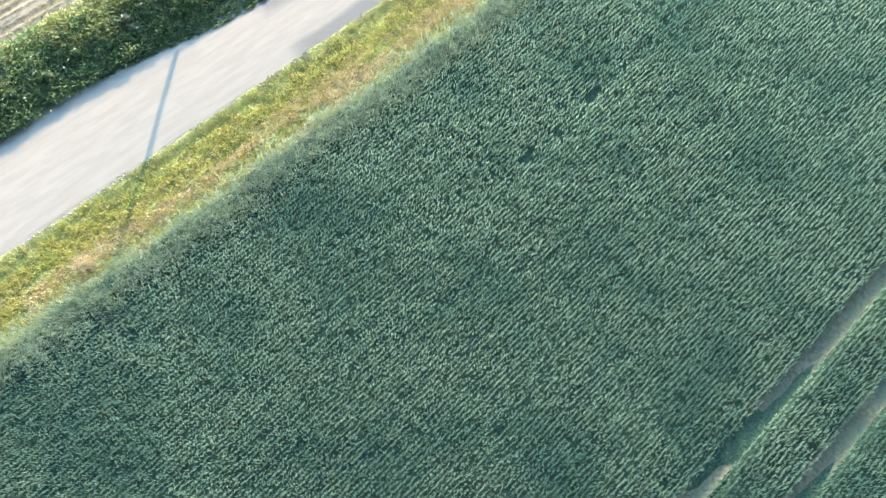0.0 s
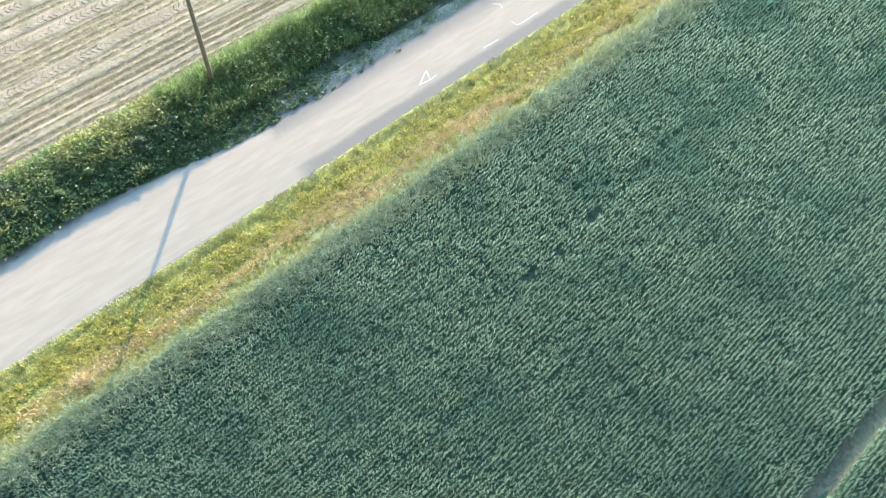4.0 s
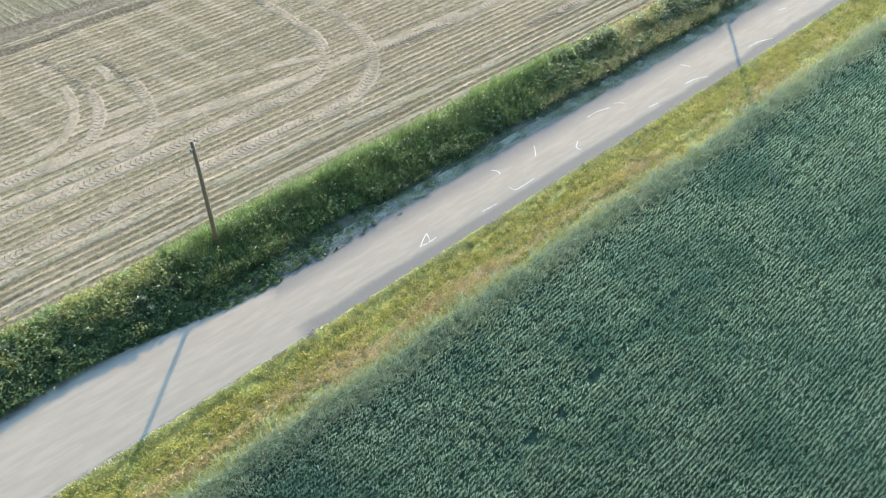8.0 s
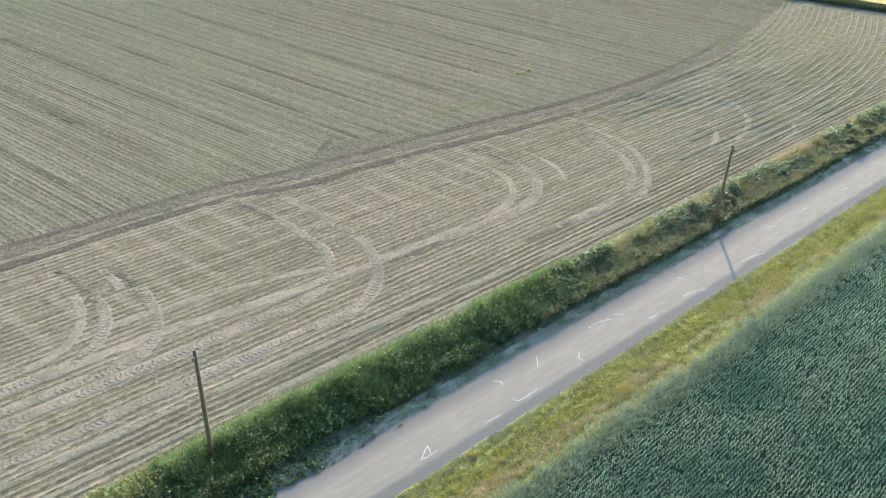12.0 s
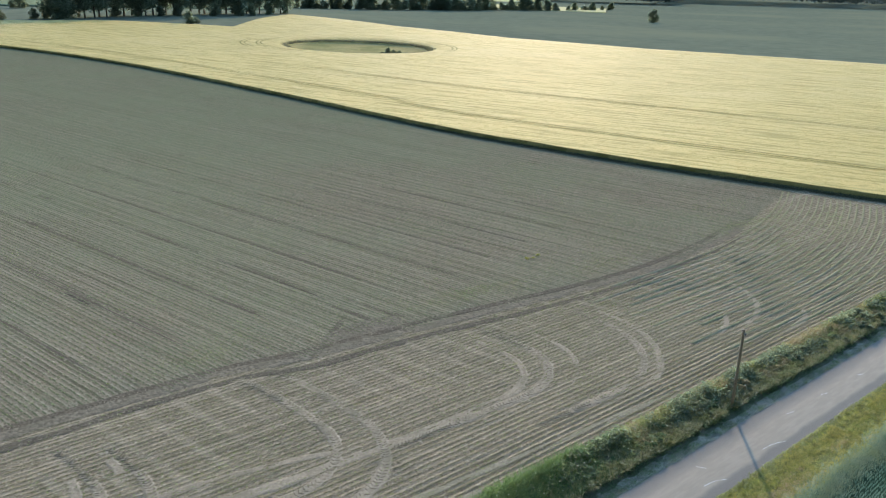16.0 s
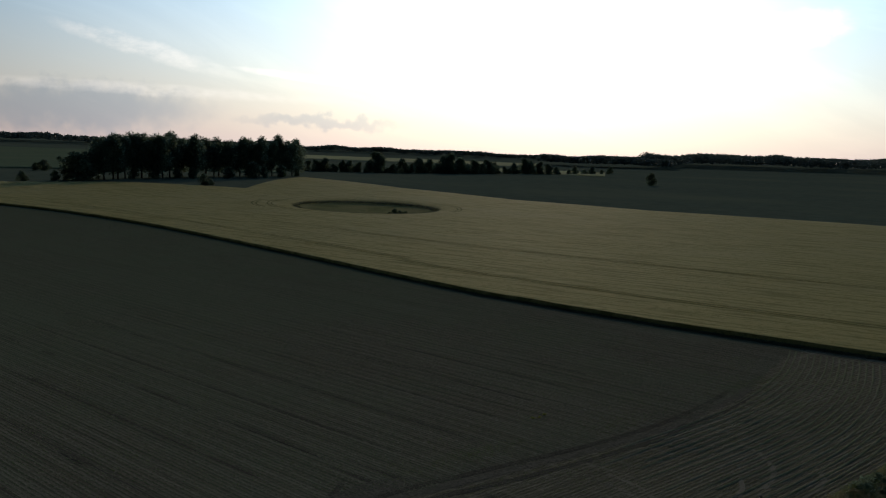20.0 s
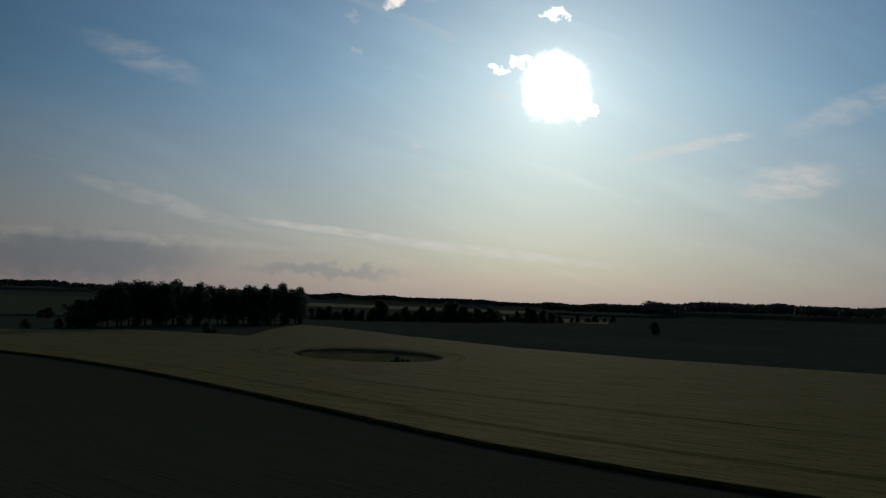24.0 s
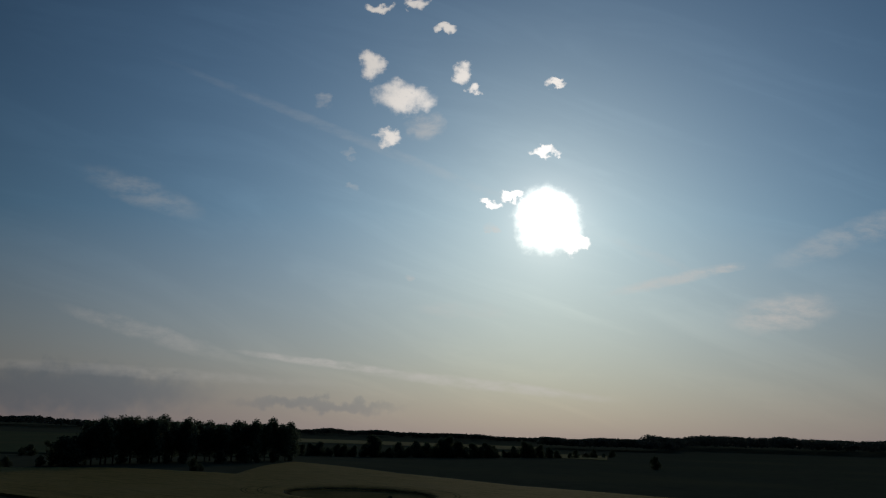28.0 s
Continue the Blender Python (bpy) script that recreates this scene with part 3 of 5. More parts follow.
sheet("bank", rim(np.linspace(-60, 320, 700)), rim(np.linspace(25.0, 31.2, 44)),
      lambda x, y: np.where(y < lane_left(x) - 0.06, -0.06, -0.03 + 0.35 * np.exp(-((y - 28.8) / 1.5) ** 2) + 0.14 * patchy(x, y, 0.6, 13) * np.where((y < 26.7) & (x > 7), 0, 1)), M["bank"],
      "low weedy bank between the lane and the seedling field", "bank")
sheet("shoulder", rim(np.linspace(7, 320, 900)), rim(np.linspace(25.0, 26.9, 12)),
      lambda x, y: np.where(y < lane_left(x) - 0.04, -0.04, 0.03 + 0.07 * patchy(x, y, 0.5, 15) + 0.03 * patchy(x, y, 0.15, 16)), M["shoulder"],
      "pale gritty shoulder along the lane's edge", "shoulder")
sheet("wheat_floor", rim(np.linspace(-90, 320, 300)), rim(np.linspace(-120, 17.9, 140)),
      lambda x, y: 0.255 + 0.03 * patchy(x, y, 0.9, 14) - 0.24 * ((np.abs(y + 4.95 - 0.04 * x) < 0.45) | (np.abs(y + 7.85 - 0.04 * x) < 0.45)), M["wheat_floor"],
      "dark green floor of the wheat crop, gap shade painted in, crossed by two wheel ruts", "field")

# seedling field: a headland drilled along the lane, the rest drilled at a slant
HEAD_TOP = ((-120, 61), (10, 57.6), (26, 57.2), (33, 55.8), (40, 55.2), (54, 53.8), (66, 52.4), (80, 51.8), (97, 53.2), (110, 56.4), (125, 61.0), (320, 61.0))
hx, hy = zip(*HEAD_TOP)


def head_top(x):
    return np.interp(x, hx, hy)


def ridged(x, y, angle, gap, high):
    a = radians(angle)
    q = -math.sin(a) * x + math.cos(a) * y
    return high * np.cos(2 * math.pi * q / gap) + 0.05 * (patchy(x, y, 0.8, 21) - 0.5) + 0.05 * (patchy(x, y, 3.1, 22) - 0.5)


xs, ts = np.linspace(-60, 240, 420), np.linspace(0, 1, 226)
Xg, Tg = np.meshgrid(xs, ts, indexing="ij")
Yg = 30.7 + (head_top(Xg) - 30.7) * Tg
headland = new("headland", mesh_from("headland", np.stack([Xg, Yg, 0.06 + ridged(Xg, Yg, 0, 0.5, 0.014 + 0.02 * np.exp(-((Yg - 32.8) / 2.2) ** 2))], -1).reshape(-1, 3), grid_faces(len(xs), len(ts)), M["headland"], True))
tagged(headland, "dry headland of a seedling field, drilled in rows along the lane", "field", kind="structure")

# the barley's near edge and far edge: bearing, distance
NEAR = ((-40, 190), (0, 155), (19.3, 148), (25, 149), (32.4, 152), (40.4, 161), (48.7, 176), (56.9, 206), (64.7, 251), (71.9, 314), (78.3, 377), (84, 430), (96, 520))
FAR = ((-40, 560), (0, 500), (20.7, 462), (35.2, 457), (45, 481), (53, 540), (60, 643), (61.9, 577), (63.8, 488), (67.1, 504), (71.7, 529), (78.2, 527), (96, 560))
na, nd = zip(*NEAR)
fa, fd = zip(*FAR)


def near_edge(a):
    fine = np.interp(np.linspace(-45, 100, 600), na, nd)
    k = np.ones(31) / 31
    return np.interp(a, np.linspace(-45, 100, 600)[15:-15], np.convolve(fine, k, "valid"))


a_row = radians(-77.8)
ca, sa = math.cos(a_row), math.sin(a_row)
ss, qs = np.linspace(-420, 60, 130), np.arange(-60, 330, 0.25)
S, Q = np.meshgrid(ss, qs, indexing="ij")
X, Y = S * ca - Q * sa, S * sa + Q * ca
d, a = np.hypot(X, Y), np.degrees(np.arctan2(Y, X))
inside = (Y > head_top(X) - 6.0) & (d < near_edge(a) + 8) & (a > -20) & (a < 95)
f = grid_faces(len(ss), len(qs))
f = f[inside.ravel()[f].all(1)]
Z = land(X, Y) + 0.05 + ridged(X, Y, -77.8, 0.5, 0.042) - 0.22 * np.clip((head_top(X) - Y) / 0.8, 0, 1)
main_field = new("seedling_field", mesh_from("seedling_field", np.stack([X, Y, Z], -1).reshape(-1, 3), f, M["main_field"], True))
tagged(main_field, "brown field of young seedlings in close slanting rows", "field", kind="structure")

# barley
aa, tt = np.linspace(-20, 95, 460), np.concatenate([[0, 0.0005], np.linspace(0.002, 1, 120), [1.0005]])
A, T = np.meshgrid(aa, tt, indexing="ij")
N_, F_ = near_edge(A), np.interp(A, fa, fd)
D = N_ + (F_ - N_) * T
X, Y = polar(A, D)
POND = polar(55.4, 393.0)
px_, py_ = X - POND[0], Y - POND[1]
pr = radians(55.4)
pond_q = np.hypot((px_ * math.cos(pr) + py_ * math.sin(pr)) / 34, (-px_ * math.sin(pr) + py_ * math.cos(pr)) / 36)
hole = np.clip((pond_q - 0.92) / 0.1, 0, 1)
Z = land(X, Y) + 0.1 + hole * (0.85 + 0.12 * patchy(X, Y, 4, 31) + 0.08 * patchy(X, Y, 1.5, 32))
Z[:, 0] -= 0.95
Z[:, -1] -= 0.95
barley = new("barley_field", mesh_from("barley_field", np.stack([X, Y, Z], -1).reshape(-1, 3), grid_faces(len(aa), len(tt)), M["barley"], True))
tagged(barley, "pale golden barley field on a gentle rise", "field", kind="structure")


def disc(name, cx, cy, r1, r2, turn, dz, mat, label, category, inner=0.0):
    """A round patch of land, ragged at its edge."""
    n = 96
    th = np.linspace(0, 2 * np.pi, n, endpoint=False)
    rr = np.linspace(max(inner, 0.02), 1, 26)
    T, R_ = np.meshgrid(th, rr, indexing="ij")
    R_ = R_ * (1 + 0.06 * (patchy(np.cos(T) * 5 + 20, np.sin(T) * 5 + 20, 1, 41) - 0.5))
    lx, ly = R_ * np.cos(T) * r1, R_ * np.sin(T) * r2
    x, y = cx + lx * math.cos(turn) - ly * math.sin(turn), cy + lx * math.sin(turn) + ly * math.cos(turn)
    z = land(x, y) + dz
    m = len(rr)
    i, j = np.meshgrid(np.arange(n), np.arange(m - 1), indexing="ij")
    f = np.stack([i * m + j, ((i + 1) % n) * m + j, ((i + 1) % n) * m + j + 1, i * m + j + 1], -1).reshape(-1, 4)
    ob = new(name, mesh_from(name, np.stack([x, y, z], -1).reshape(-1, 3), f, mat, True))
    return tagged(ob, label, category, kind="structure")


disc("pond_hollow", POND[0], POND[1], 33, 35, pr, 0.22, M["pond_grass"], "dry grassy hollow left uncut in the barley", "hollow")


def far_field(name, a0, a1, d0, d1, mat, label, dz=0.35):
    A, D = np.meshgrid(np.linspace(a0, a1, 50), np.concatenate([[d0 - 0.1], np.linspace(d0, d1, 24)]), indexing="ij")
    x, y = polar(A, D + 18 * (patchy(A, D, 2.0, 51) - 0.5))
    z = land(x, y) + dz
    z[:, 0] -= dz + 0.2
    return tagged(new(name, mesh_from(name, np.stack([x, y, z], -1).reshape(-1, 3), grid_faces(50, 25), mat, True)), label, "field", kind="structure")


far_field("far_field", 61.5, 100, 760, 1900, M["light_green"], "light green field beyond the poplars")
far_field("far_field", 43, 60.2, 1680, 2150, M["pale_field"], "strip of ripe pale grain behind the tree belt")
far_field("far_field", 38.5, 50.5, 1180, 1420, M["pale_field"], "ripe pale field glimpsed between the trees")

# ---- trees ----


def tree(name, h, crown_w, base, seed, n, leaf, mat, label, lobes=9, tall=False):
    """A tapered trunk with limbs, and a crown of many leaf clumps gathered in lobes with gaps between."""
    r = np.random.default_rng(seed)
    root = new(name)
    bm = bmesh.new()
    sway = r.normal(0, 0.02 * h, 2)
    tube(bm, [(0, 0, -0.3), (sway[0] * .3, sway[1] * .3, h * .35), (sway[0], sway[1], h * (.9 if tall else .7))], [h * .018 + .08, h * .013 + .05, .05], 8)
    part("trunk", bm, M["bark"], root)
    cs = []
    for k in range(lobes):
        t = (k + 0.5) / lobes
        z = h * (base + (1 - base) * (t * 0.9 + 0.02))
        env = math.sin(math.pi * min(0.96, 0.22 + 0.72 * t)) if not tall else (0.55 + 0.45 * math.sin(math.pi * (0.15 + 0.7 * t)))
        q = r.uniform(0, 2 * math.pi)
        rad_ = crown_w / 2 * env * r.uniform(0.3, 0.75)
        c = np.array([math.cos(q) * rad_, math.sin(q) * rad_, min(z, h * 0.93)])
        cs.append((c, crown_w * r.uniform(0.22, 0.33) * (0.6 + 0.4 * env)))
        if k < 7:
            bm = bmesh.new()
            s0 = (sway[0] * .4, sway[1] * .4, h * (base * 0.8 + 0.5 * t * (1 - base)))
            mid = tuple((np.array(s0) + c) / 2 + [0, 0, -0.03 * h])
            tube(bm, [s0, mid, tuple(c)], [h * .006 + .03, h * .004 + .02, .02], 5)
            part("limb", bm, M["bark"], root)
    pts = []
    for c, s in cs:
        k = n // lobes
        u = r.normal(size=(k, 3))
        u /= np.linalg.norm(u, axis=1, keepdims=True)
        u *= (r.uniform(0.25, 1.0, (k, 1)) ** 0.5) * s * np.array([1, 1, 0.85 if not tall else 1.25]) * r.uniform(0.8, 1.25, (k, 1))
        pts.append(c + u)
    v, f = leaves(r, np.concatenate(pts), leaf, 0.6)
    crown = new("crown", mesh_from("crown", v, f, mat))
    crown.parent = root
    return tagged(root, label, "tree")


def plant(proto, group, a, d, size, turn, wide=1.0, lift=0.0):
    x, y = polar(a, d)
    m = pose(x, y, float(land(x, y)) + lift, 0, 0, turn) @ Matrix.Diagonal((size * wide, size * wide, size, 1))
    ob = copy_thing(proto, m)
    ob["group"] = group
    return ob


def settle(proto, group, a, d, size, turn, wide=1.0):
    """Moves a first-built thing to its own place."""
    x, y = polar(a, d)
    proto.matrix_basis = pose(x, y, float(land(x, y)), 0, 0, turn) @ Matrix.Diagonal((size * wide, size * wide, size, 1))
    proto["group"] = group


rt = random.Random(3)
pop = [tree("poplar", 25, 12.5, 0.24, 100 + k, 4600, 0.6, M["poplar"], "tall broad-crowned poplar at the field's far edge", 15, True) for k in range(3)]
N_POP = 30
first = set()
for k in range(N_POP):
    t = k / (N_POP - 1)
    a = 73.4 - 13.2 * t + rt.uniform(-.15, .15)
    d = 578 + 118 * t ** 1.3 + rt.uniform(-9, 9)
    s = 1.08 * rt.uniform(0.93, 1.05) * (0.95 if 0.4 < t < .75 else 1.0)
    kind = k % 3
    if kind in first:
        plant(pop[kind], "row of poplars", a, d, s, rt.uniform(0, 360), rt.uniform(0.9, 1.15))
    else:
        first.add(kind)
        settle(pop[kind], "row of poplars", a, d, s, rt.uniform(0, 360))

bushes = [tree("field_bush", 6, 6.5, 0.03, 130 + k, 1900, 0.33, M["tree"], "dark rounded bush under the poplars", 9) for k in range(2)]
spots = [(75.9, 560, 1.0), (75.3, 566, 1.25), (74.6, 562, 2.8), (74.1, 570, 2.3), (66.6, 520, 1.15), (66.2, 524, 0.5), (65.0, 610, 1.4), (63.3, 625, 1.5), (62.6, 632, 1.3),
         (61.5, 655, 1.2), (71.2, 590, 1.0), (69.8, 590, 0.9), (68.4, 600, 1.0), (67.3, 600, 0.9), (60.4, 690, 1.2), (76.6, 720, 1.1), (77.0, 725, 1.0), (77.8, 545, 0.8), (75.6, 1000, 1.0),
         (35.4, 900, 1.75), (53.75, 368, 0.3), (53.4, 368.5, 0.45), (53.0, 369, 0.4), (52.6, 370, 0.28)]
for k, (a, d, s) in enumerate(spots):
    if k < 2:
        settle(bushes[k], "bushes by the poplars", a, d, s, rt.uniform(0, 360))
    else:
        ob = plant(bushes[k % 2], "bushes by the poplars", a, d, s, rt.uniform(0, 360), rt.uniform(0.9, 1.3))
        if d < 400:
            tagged(ob, "low dark bush in the grassy hollow", group="bushes in the hollow")
        elif k == 4 or k == 5:
            tagged(ob, "lone pale bush at the barley's far edge", group="bushes at the barley edge")
        elif d == 900:
            tagged(ob, "lone round tree standing in the dark field", group="lone trees")

belt = [tree("broadleaf_tree", 15, 17, 0.04, 150 + k, 2600, 0.8, M["tree"], "dark broadleaf tree in the field hedge far off", 10) for k in range(3)]
BELT = ((59.6, 900, .62), (59.0, 905, .7), (58.4, 905, .8), (57.8, 910, .6), (57.2, 915, .85), (56.7, 920, .75), (56.0, 925, .85), (55.3, 935, .9), (54.8, 940, 1.5), (54.3, 945, .7),
        (53.6, 950, .65), (52.9, 955, 1.0), (52.3, 960, .8), (51.7, 985, 1.25), (51.0, 1000, 1.0), (50.4, 1010, .85), (49.9, 1020, 1.45), (49.4, 1020, 1.55), (48.9, 1030, 1.5), (48.3, 1040, .8),
        (47.8, 1050, 1.0), (47.2, 1060, .95), (46.8, 1080, 1.2), (46.3, 1100, .8), (45.6, 1120, .6), (44.9, 1130, .9), (44.2, 1150, 1.2), (43.7, 1160, 1.3), (43.1, 1170, 1.1), (42.5, 1180, .75),
        (41.9, 1200, 1.3), (41.2, 1230, .6), (40.6, 1240, 1.1), (40.0, 1260, 1.3), (39.4, 1290, 1.35), (38.8, 1320, 1.1), (38.2, 1350, 1.4), (37.5, 1390, 1.2), (36.9, 1430, 1.5), (36.2, 1480, 1.1),
        (35.5, 1530, 1.5), (34.8, 1580, 1.2), (34.0, 1620, 1.6), (33.2, 1660, 1.3), (32.4, 1700, 1.5), (31.5, 1720, 1.3), (30.6, 1740, 1.5), (29.7, 1760, 1.2), (28.8, 1790, 1.45), (27.9, 1810, 1.0), (27.3, 1820, .8))
for k, (a, d, s) in enumerate(BELT):
    if a < 37.8 or (a < 42 and k % 2):
        continue
    s = (0.15 + 0.75 * s) * (0.82 + 0.6 * d / 1250) * (0.55 if a < 42 else 1.0)
    if k < 3:
        settle(belt[k], "tree belt beyond the fields", a, d, s, rt.uniform(0, 360))
    else:
        plant(belt[k % 3], "tree belt beyond the fields", a, d, s, rt.uniform(0, 360), rt.uniform(0.8, 1.1))

# low hedge that runs on under the belt
for k in range(40):
    t = k / 39
    a = 59.8 - 21 * t + rt.uniform(-.25, .25)
    d = float(np.interp(a, (27, 33, 38, 42, 46, 50, 54, 60), (1825, 1650, 1350, 1190, 1100, 1010, 945, 895))) + rt.uniform(-12, 6)
    ob = plant(bushes[k % 2], "hedge bushes beyond the fields", a, d, rt.uniform(0.35, 0.9) * (0.6 + 0.4 * d / 1000), rt.uniform(0, 360), rt.uniform(1.1, 1.9))
    tagged(ob, "dark bush in the far field hedge")


def woods(name, a0, a1, d0, d1, h0, h1, n, seed, label):
    """Far woods: one mass of many crowns."""
    r = np.random.default_rng(seed)
    a, d = r.uniform(a0, a1, n), r.uniform(d0, d1, n)
    x, y = polar(a, d)
    top = h0 + (h1 - h0) * patchy(a, a * 0, 1.7, seed) * r.uniform(0.85, 1.1, n)
    z0 = land(x, y)
    pts = []
    for _ in range(40):
        u = r.normal(size=(n, 3))
        u /= np.linalg.norm(u, axis=1, keepdims=True)
        u[:, 2] = np.abs(u[:, 2]) * 1.2 - 0.55
        c = np.stack([x, y, z0 + top * 0.6], 1) + u * np.stack([top * 0.42, top * 0.42, top * 0.42], 1)
        pts.append(c)
    v, f = leaves(r, np.concatenate(pts), 3.9, 0.5)
    ob = new(name, mesh_from(name, v, f, M["woods"]))
    return tagged(ob, label, "woods", kind="stuff")


woods("far_woods", 62, 98, 2500, 2800, 20, 30, 700, 61, "dark band of distant woodland on the horizon")
woods("far_woods", 33, 64, 2600, 3000, 10, 22, 900, 62, "low distant woodland along the horizon")
woods("far_woods", 34, 43, 1900, 2150, 18, 32, 260, 63, "rounded dark wood behind the tree belt")
woods("far_woods", 2, 36, 2200, 2700, 30, 42, 1100, 64, "dark edge of a wood on rising ground")

# reeds round the hollow, wheel lines through the barley
r = np.random.default_rng(71)
k = 3400
th, q = r.uniform(0, 2 * np.pi, k), r.uniform(0.93, 1.03, k)
q = q * (1 + 0.06 * (patchy(np.cos(th) * 5 + 20, np.sin(th) * 5 + 20, 1, 41) - 0.5))
lx, ly = q * np.cos(th) * 34, q * np.sin(th) * 36
x, y = POND[0] + lx * math.cos(pr) - ly * math.sin(pr), POND[1] + lx * math.sin(pr) + ly * math.cos(pr)
stuff("reeds", [blades(r, x, y, land(x, y), 5, 1.2, 0.14, 0.3, 0.4, 0.4)], M["margin"], "dark reeds and rough grass ringing the hollow", "reeds")


def tramline(x, y, width=0.4):
    """A pair of thin wheel lines in the standing barley."""
    t = np.gradient(np.stack([x, y], 1), axis=0)
    t /= np.linalg.norm(t, axis=1, keepdims=True)
    for off in (-1.0, 1.0):
        lo, hi = off - width / 2, off + width / 2
        v = np.stack([np.stack([x - t[:, 1] * e, y + t[:, 0] * e, land(x, y) + 1.12], 1) for e in (lo, hi)], 1).reshape(-1, 3)
        ob = new("tramline", mesh_from("tramline", v, grid_faces(len(x), 2), M["tram"]))
        ob.parent = barley


for off in (24, 78):
    a = np.linspace(5, 50 + 0.12 * off, 260)
    tramline(*polar(a, near_edge(a) + off))
a = np.linspace(52, 80, 160)
tramline(*polar(a, near_edge(a) + 30))
# wheel lines that swing round the hollow
for th0, th1, wide in ((55, 150, 1.3), (-50, -120, 1.28), (75, 120, 1.5)):
    th = np.radians(np.linspace(th0, th1, 60))
    lx, ly = wide * np.cos(th) * 34, wide * np.sin(th) * 36
    tramline(POND[0] + lx * math.cos(pr) - ly * math.sin(pr), POND[1] + lx * math.sin(pr) + ly * math.cos(pr), 0.5)

# rough grass along the foot of the barley
k = 9000
a = np.interp(r.random(k), (0, 0.75, 1), (10, 62, 90))
d = near_edge(a) + r.normal(-0.3, 0.55, k)
x, y = polar(a, d)
stuff("field_margin", [blades(r, x, y, land(x, y), 3, 0.6, 0.08, 0.4, 0.5, 0.25)], M["margin"], "rough dark grass margin along the barley's edge", "grass")

# ---- poles ----


def utility_pole(x, y, z, h, turn):
    root = new("utility_pole")
    bm = bmesh.new()
    tube(bm, [(0, 0, -0.5), (0.02, 0, h * 0.5), (0.03, 0.02, h - 0.12), (0.03, 0.02, h)], [0.14, 0.118, 0.092, 0.06], 12)
    part("post", bm, M["wood"], root)
    bm = bmesh.new()
    tube(bm, [(-0.42, 0, h - 0.35), (0.42, 0, h - 0.35)], [0.035, 0.035], 6)
    arm = part("bracket", bm, M["steel"], root, "dull steel insulator bracket")
    for sx in (-0.38, 0.38):
        bm = bmesh.new()
        tube(bm, [(sx, 0, h - 0.35), (sx, 0, h - 0.28), (sx, 0, h - 0.22), (sx, 0, h - 0.14)], [0.02, 0.055, 0.065, 0.03], 8)
        part("insulator", bm, M["porcelain"], arm, "grey porcelain insulator")
    root.matrix_basis = pose(x, y, z, 0, 0, turn)
    return tagged(root, "weathered brown wooden utility pole rising from the weeds", "utility pole", group="poles along the lane")


utility_pole(11.3, 29.6, 0.2, 7.5, 47)
utility_pole(55.6, 27.6, 0.1, 7.0, 47)

# ---- wheat ----
rng = np.random.default_rng(17)
SPOTS = ((20.4, 10.75, 0.3), (21.0, 10.85, 0.2), (17.8, 10.4, 0.2), (17.95, 10.6, 0.14), (16.3, 10.55, 0.16), (15.7, 10.4, 0.28), (14.3, 10.3, 0.1), (23.6, 10.9, 0.1), (20.1, 11.5, 0.1))


def wheat_field(x0, x1, y0, y1, per_row, n, seed):
    """Drill rows 0.19 m apart, thinned at random, with ruts and trampled spots left open."""
    r = np.random.default_rng(seed)
    yr = np.arange(y0, y1, 0.19)
    k = int((x1 - x0) * per_row)
    x = (x0 + (x1 - x0) * (np.arange(k) + r.random((len(yr), k))) / k).ravel()
    y = (np.repeat(yr, k) + r.normal(0, 0.03, len(x)) + 0.06 * (patchy(x, np.repeat(yr, k), 0.9, 76) - 0.5)) + 0.04 * (x - 10)
    keep = (y < 17.9 + 0.5 * (patchy(x, y * 0, 0.8, 71) - 0.5)) & (np.abs(y + 4.95 - 0.04 * x) > 0.36) & (np.abs(y + 7.85 - 0.04 * x) > 0.36)
    for sx, sy, sr in SPOTS:
        keep &= np.hypot((x - sx) / 1.5, y - sy) > sr * (0.7 + 0.6 * patchy(x, y, 0.25, 72))
    trod = np.exp(-((y - 10.0 - 0.12 * (x - 15.2)) / 0.13) ** 2) * (x > 13) * (x < 29)
    keep &= r.random(len(x)) > 0.45 * trod
    # each row clumps on its own: uneven tufts a hand or two apart
    row, start = np.repeat(np.arange(len(yr)) * 1.0, k), np.repeat(r.random(len(yr)) * 64, k)
    tuft = patchy(x * 4.2 + start, row, 1.0, 73)
    keep &= r.random(len(x)) < 0.22 + 1.05 * tuft + 0.2 * patchy(x, y, 1.6, 70)
    tall = patchy(x * 5.3 + start, row, 1.0, 78)[keep]
    x, y = x[keep], y[keep]
    L = 0.27 * (0.82 + 0.12 * patchy(x, y, 2.4, 74) + 0.5 * tall)
    return blades(r, x, y, 0.3 + 0.03 * patchy(x, y, 0.9, 14), n, L, 0.024, 0.17, 0.45, 0.026, 0.65)


stuff("wheat", [wheat_field(-26, 26, -12, 19, 26, 3, 81), wheat_field(26, 50, -8, 19, 19, 3, 82), wheat_field(50, 95, 0, 19, 11, 3, 83)], M["wheat"],
      "dense blue-green young wheat in drill rows", "wheat")
k = 17000
x = rng.uniform(-25, 95, k)
y = 17.72 + 0.3 * (patchy(x, x * 0, 1.1, 75) - 0.5) + rng.normal(-0.2, 0.5, k)
stuff("wheat_edge", [blades(rng, x, y, 0.14, 5, 0.6, 0.02, 0.38, 0.5, 0.05)], M["wheat_edge"], "paler thin wheat along the field's edge", "wheat")

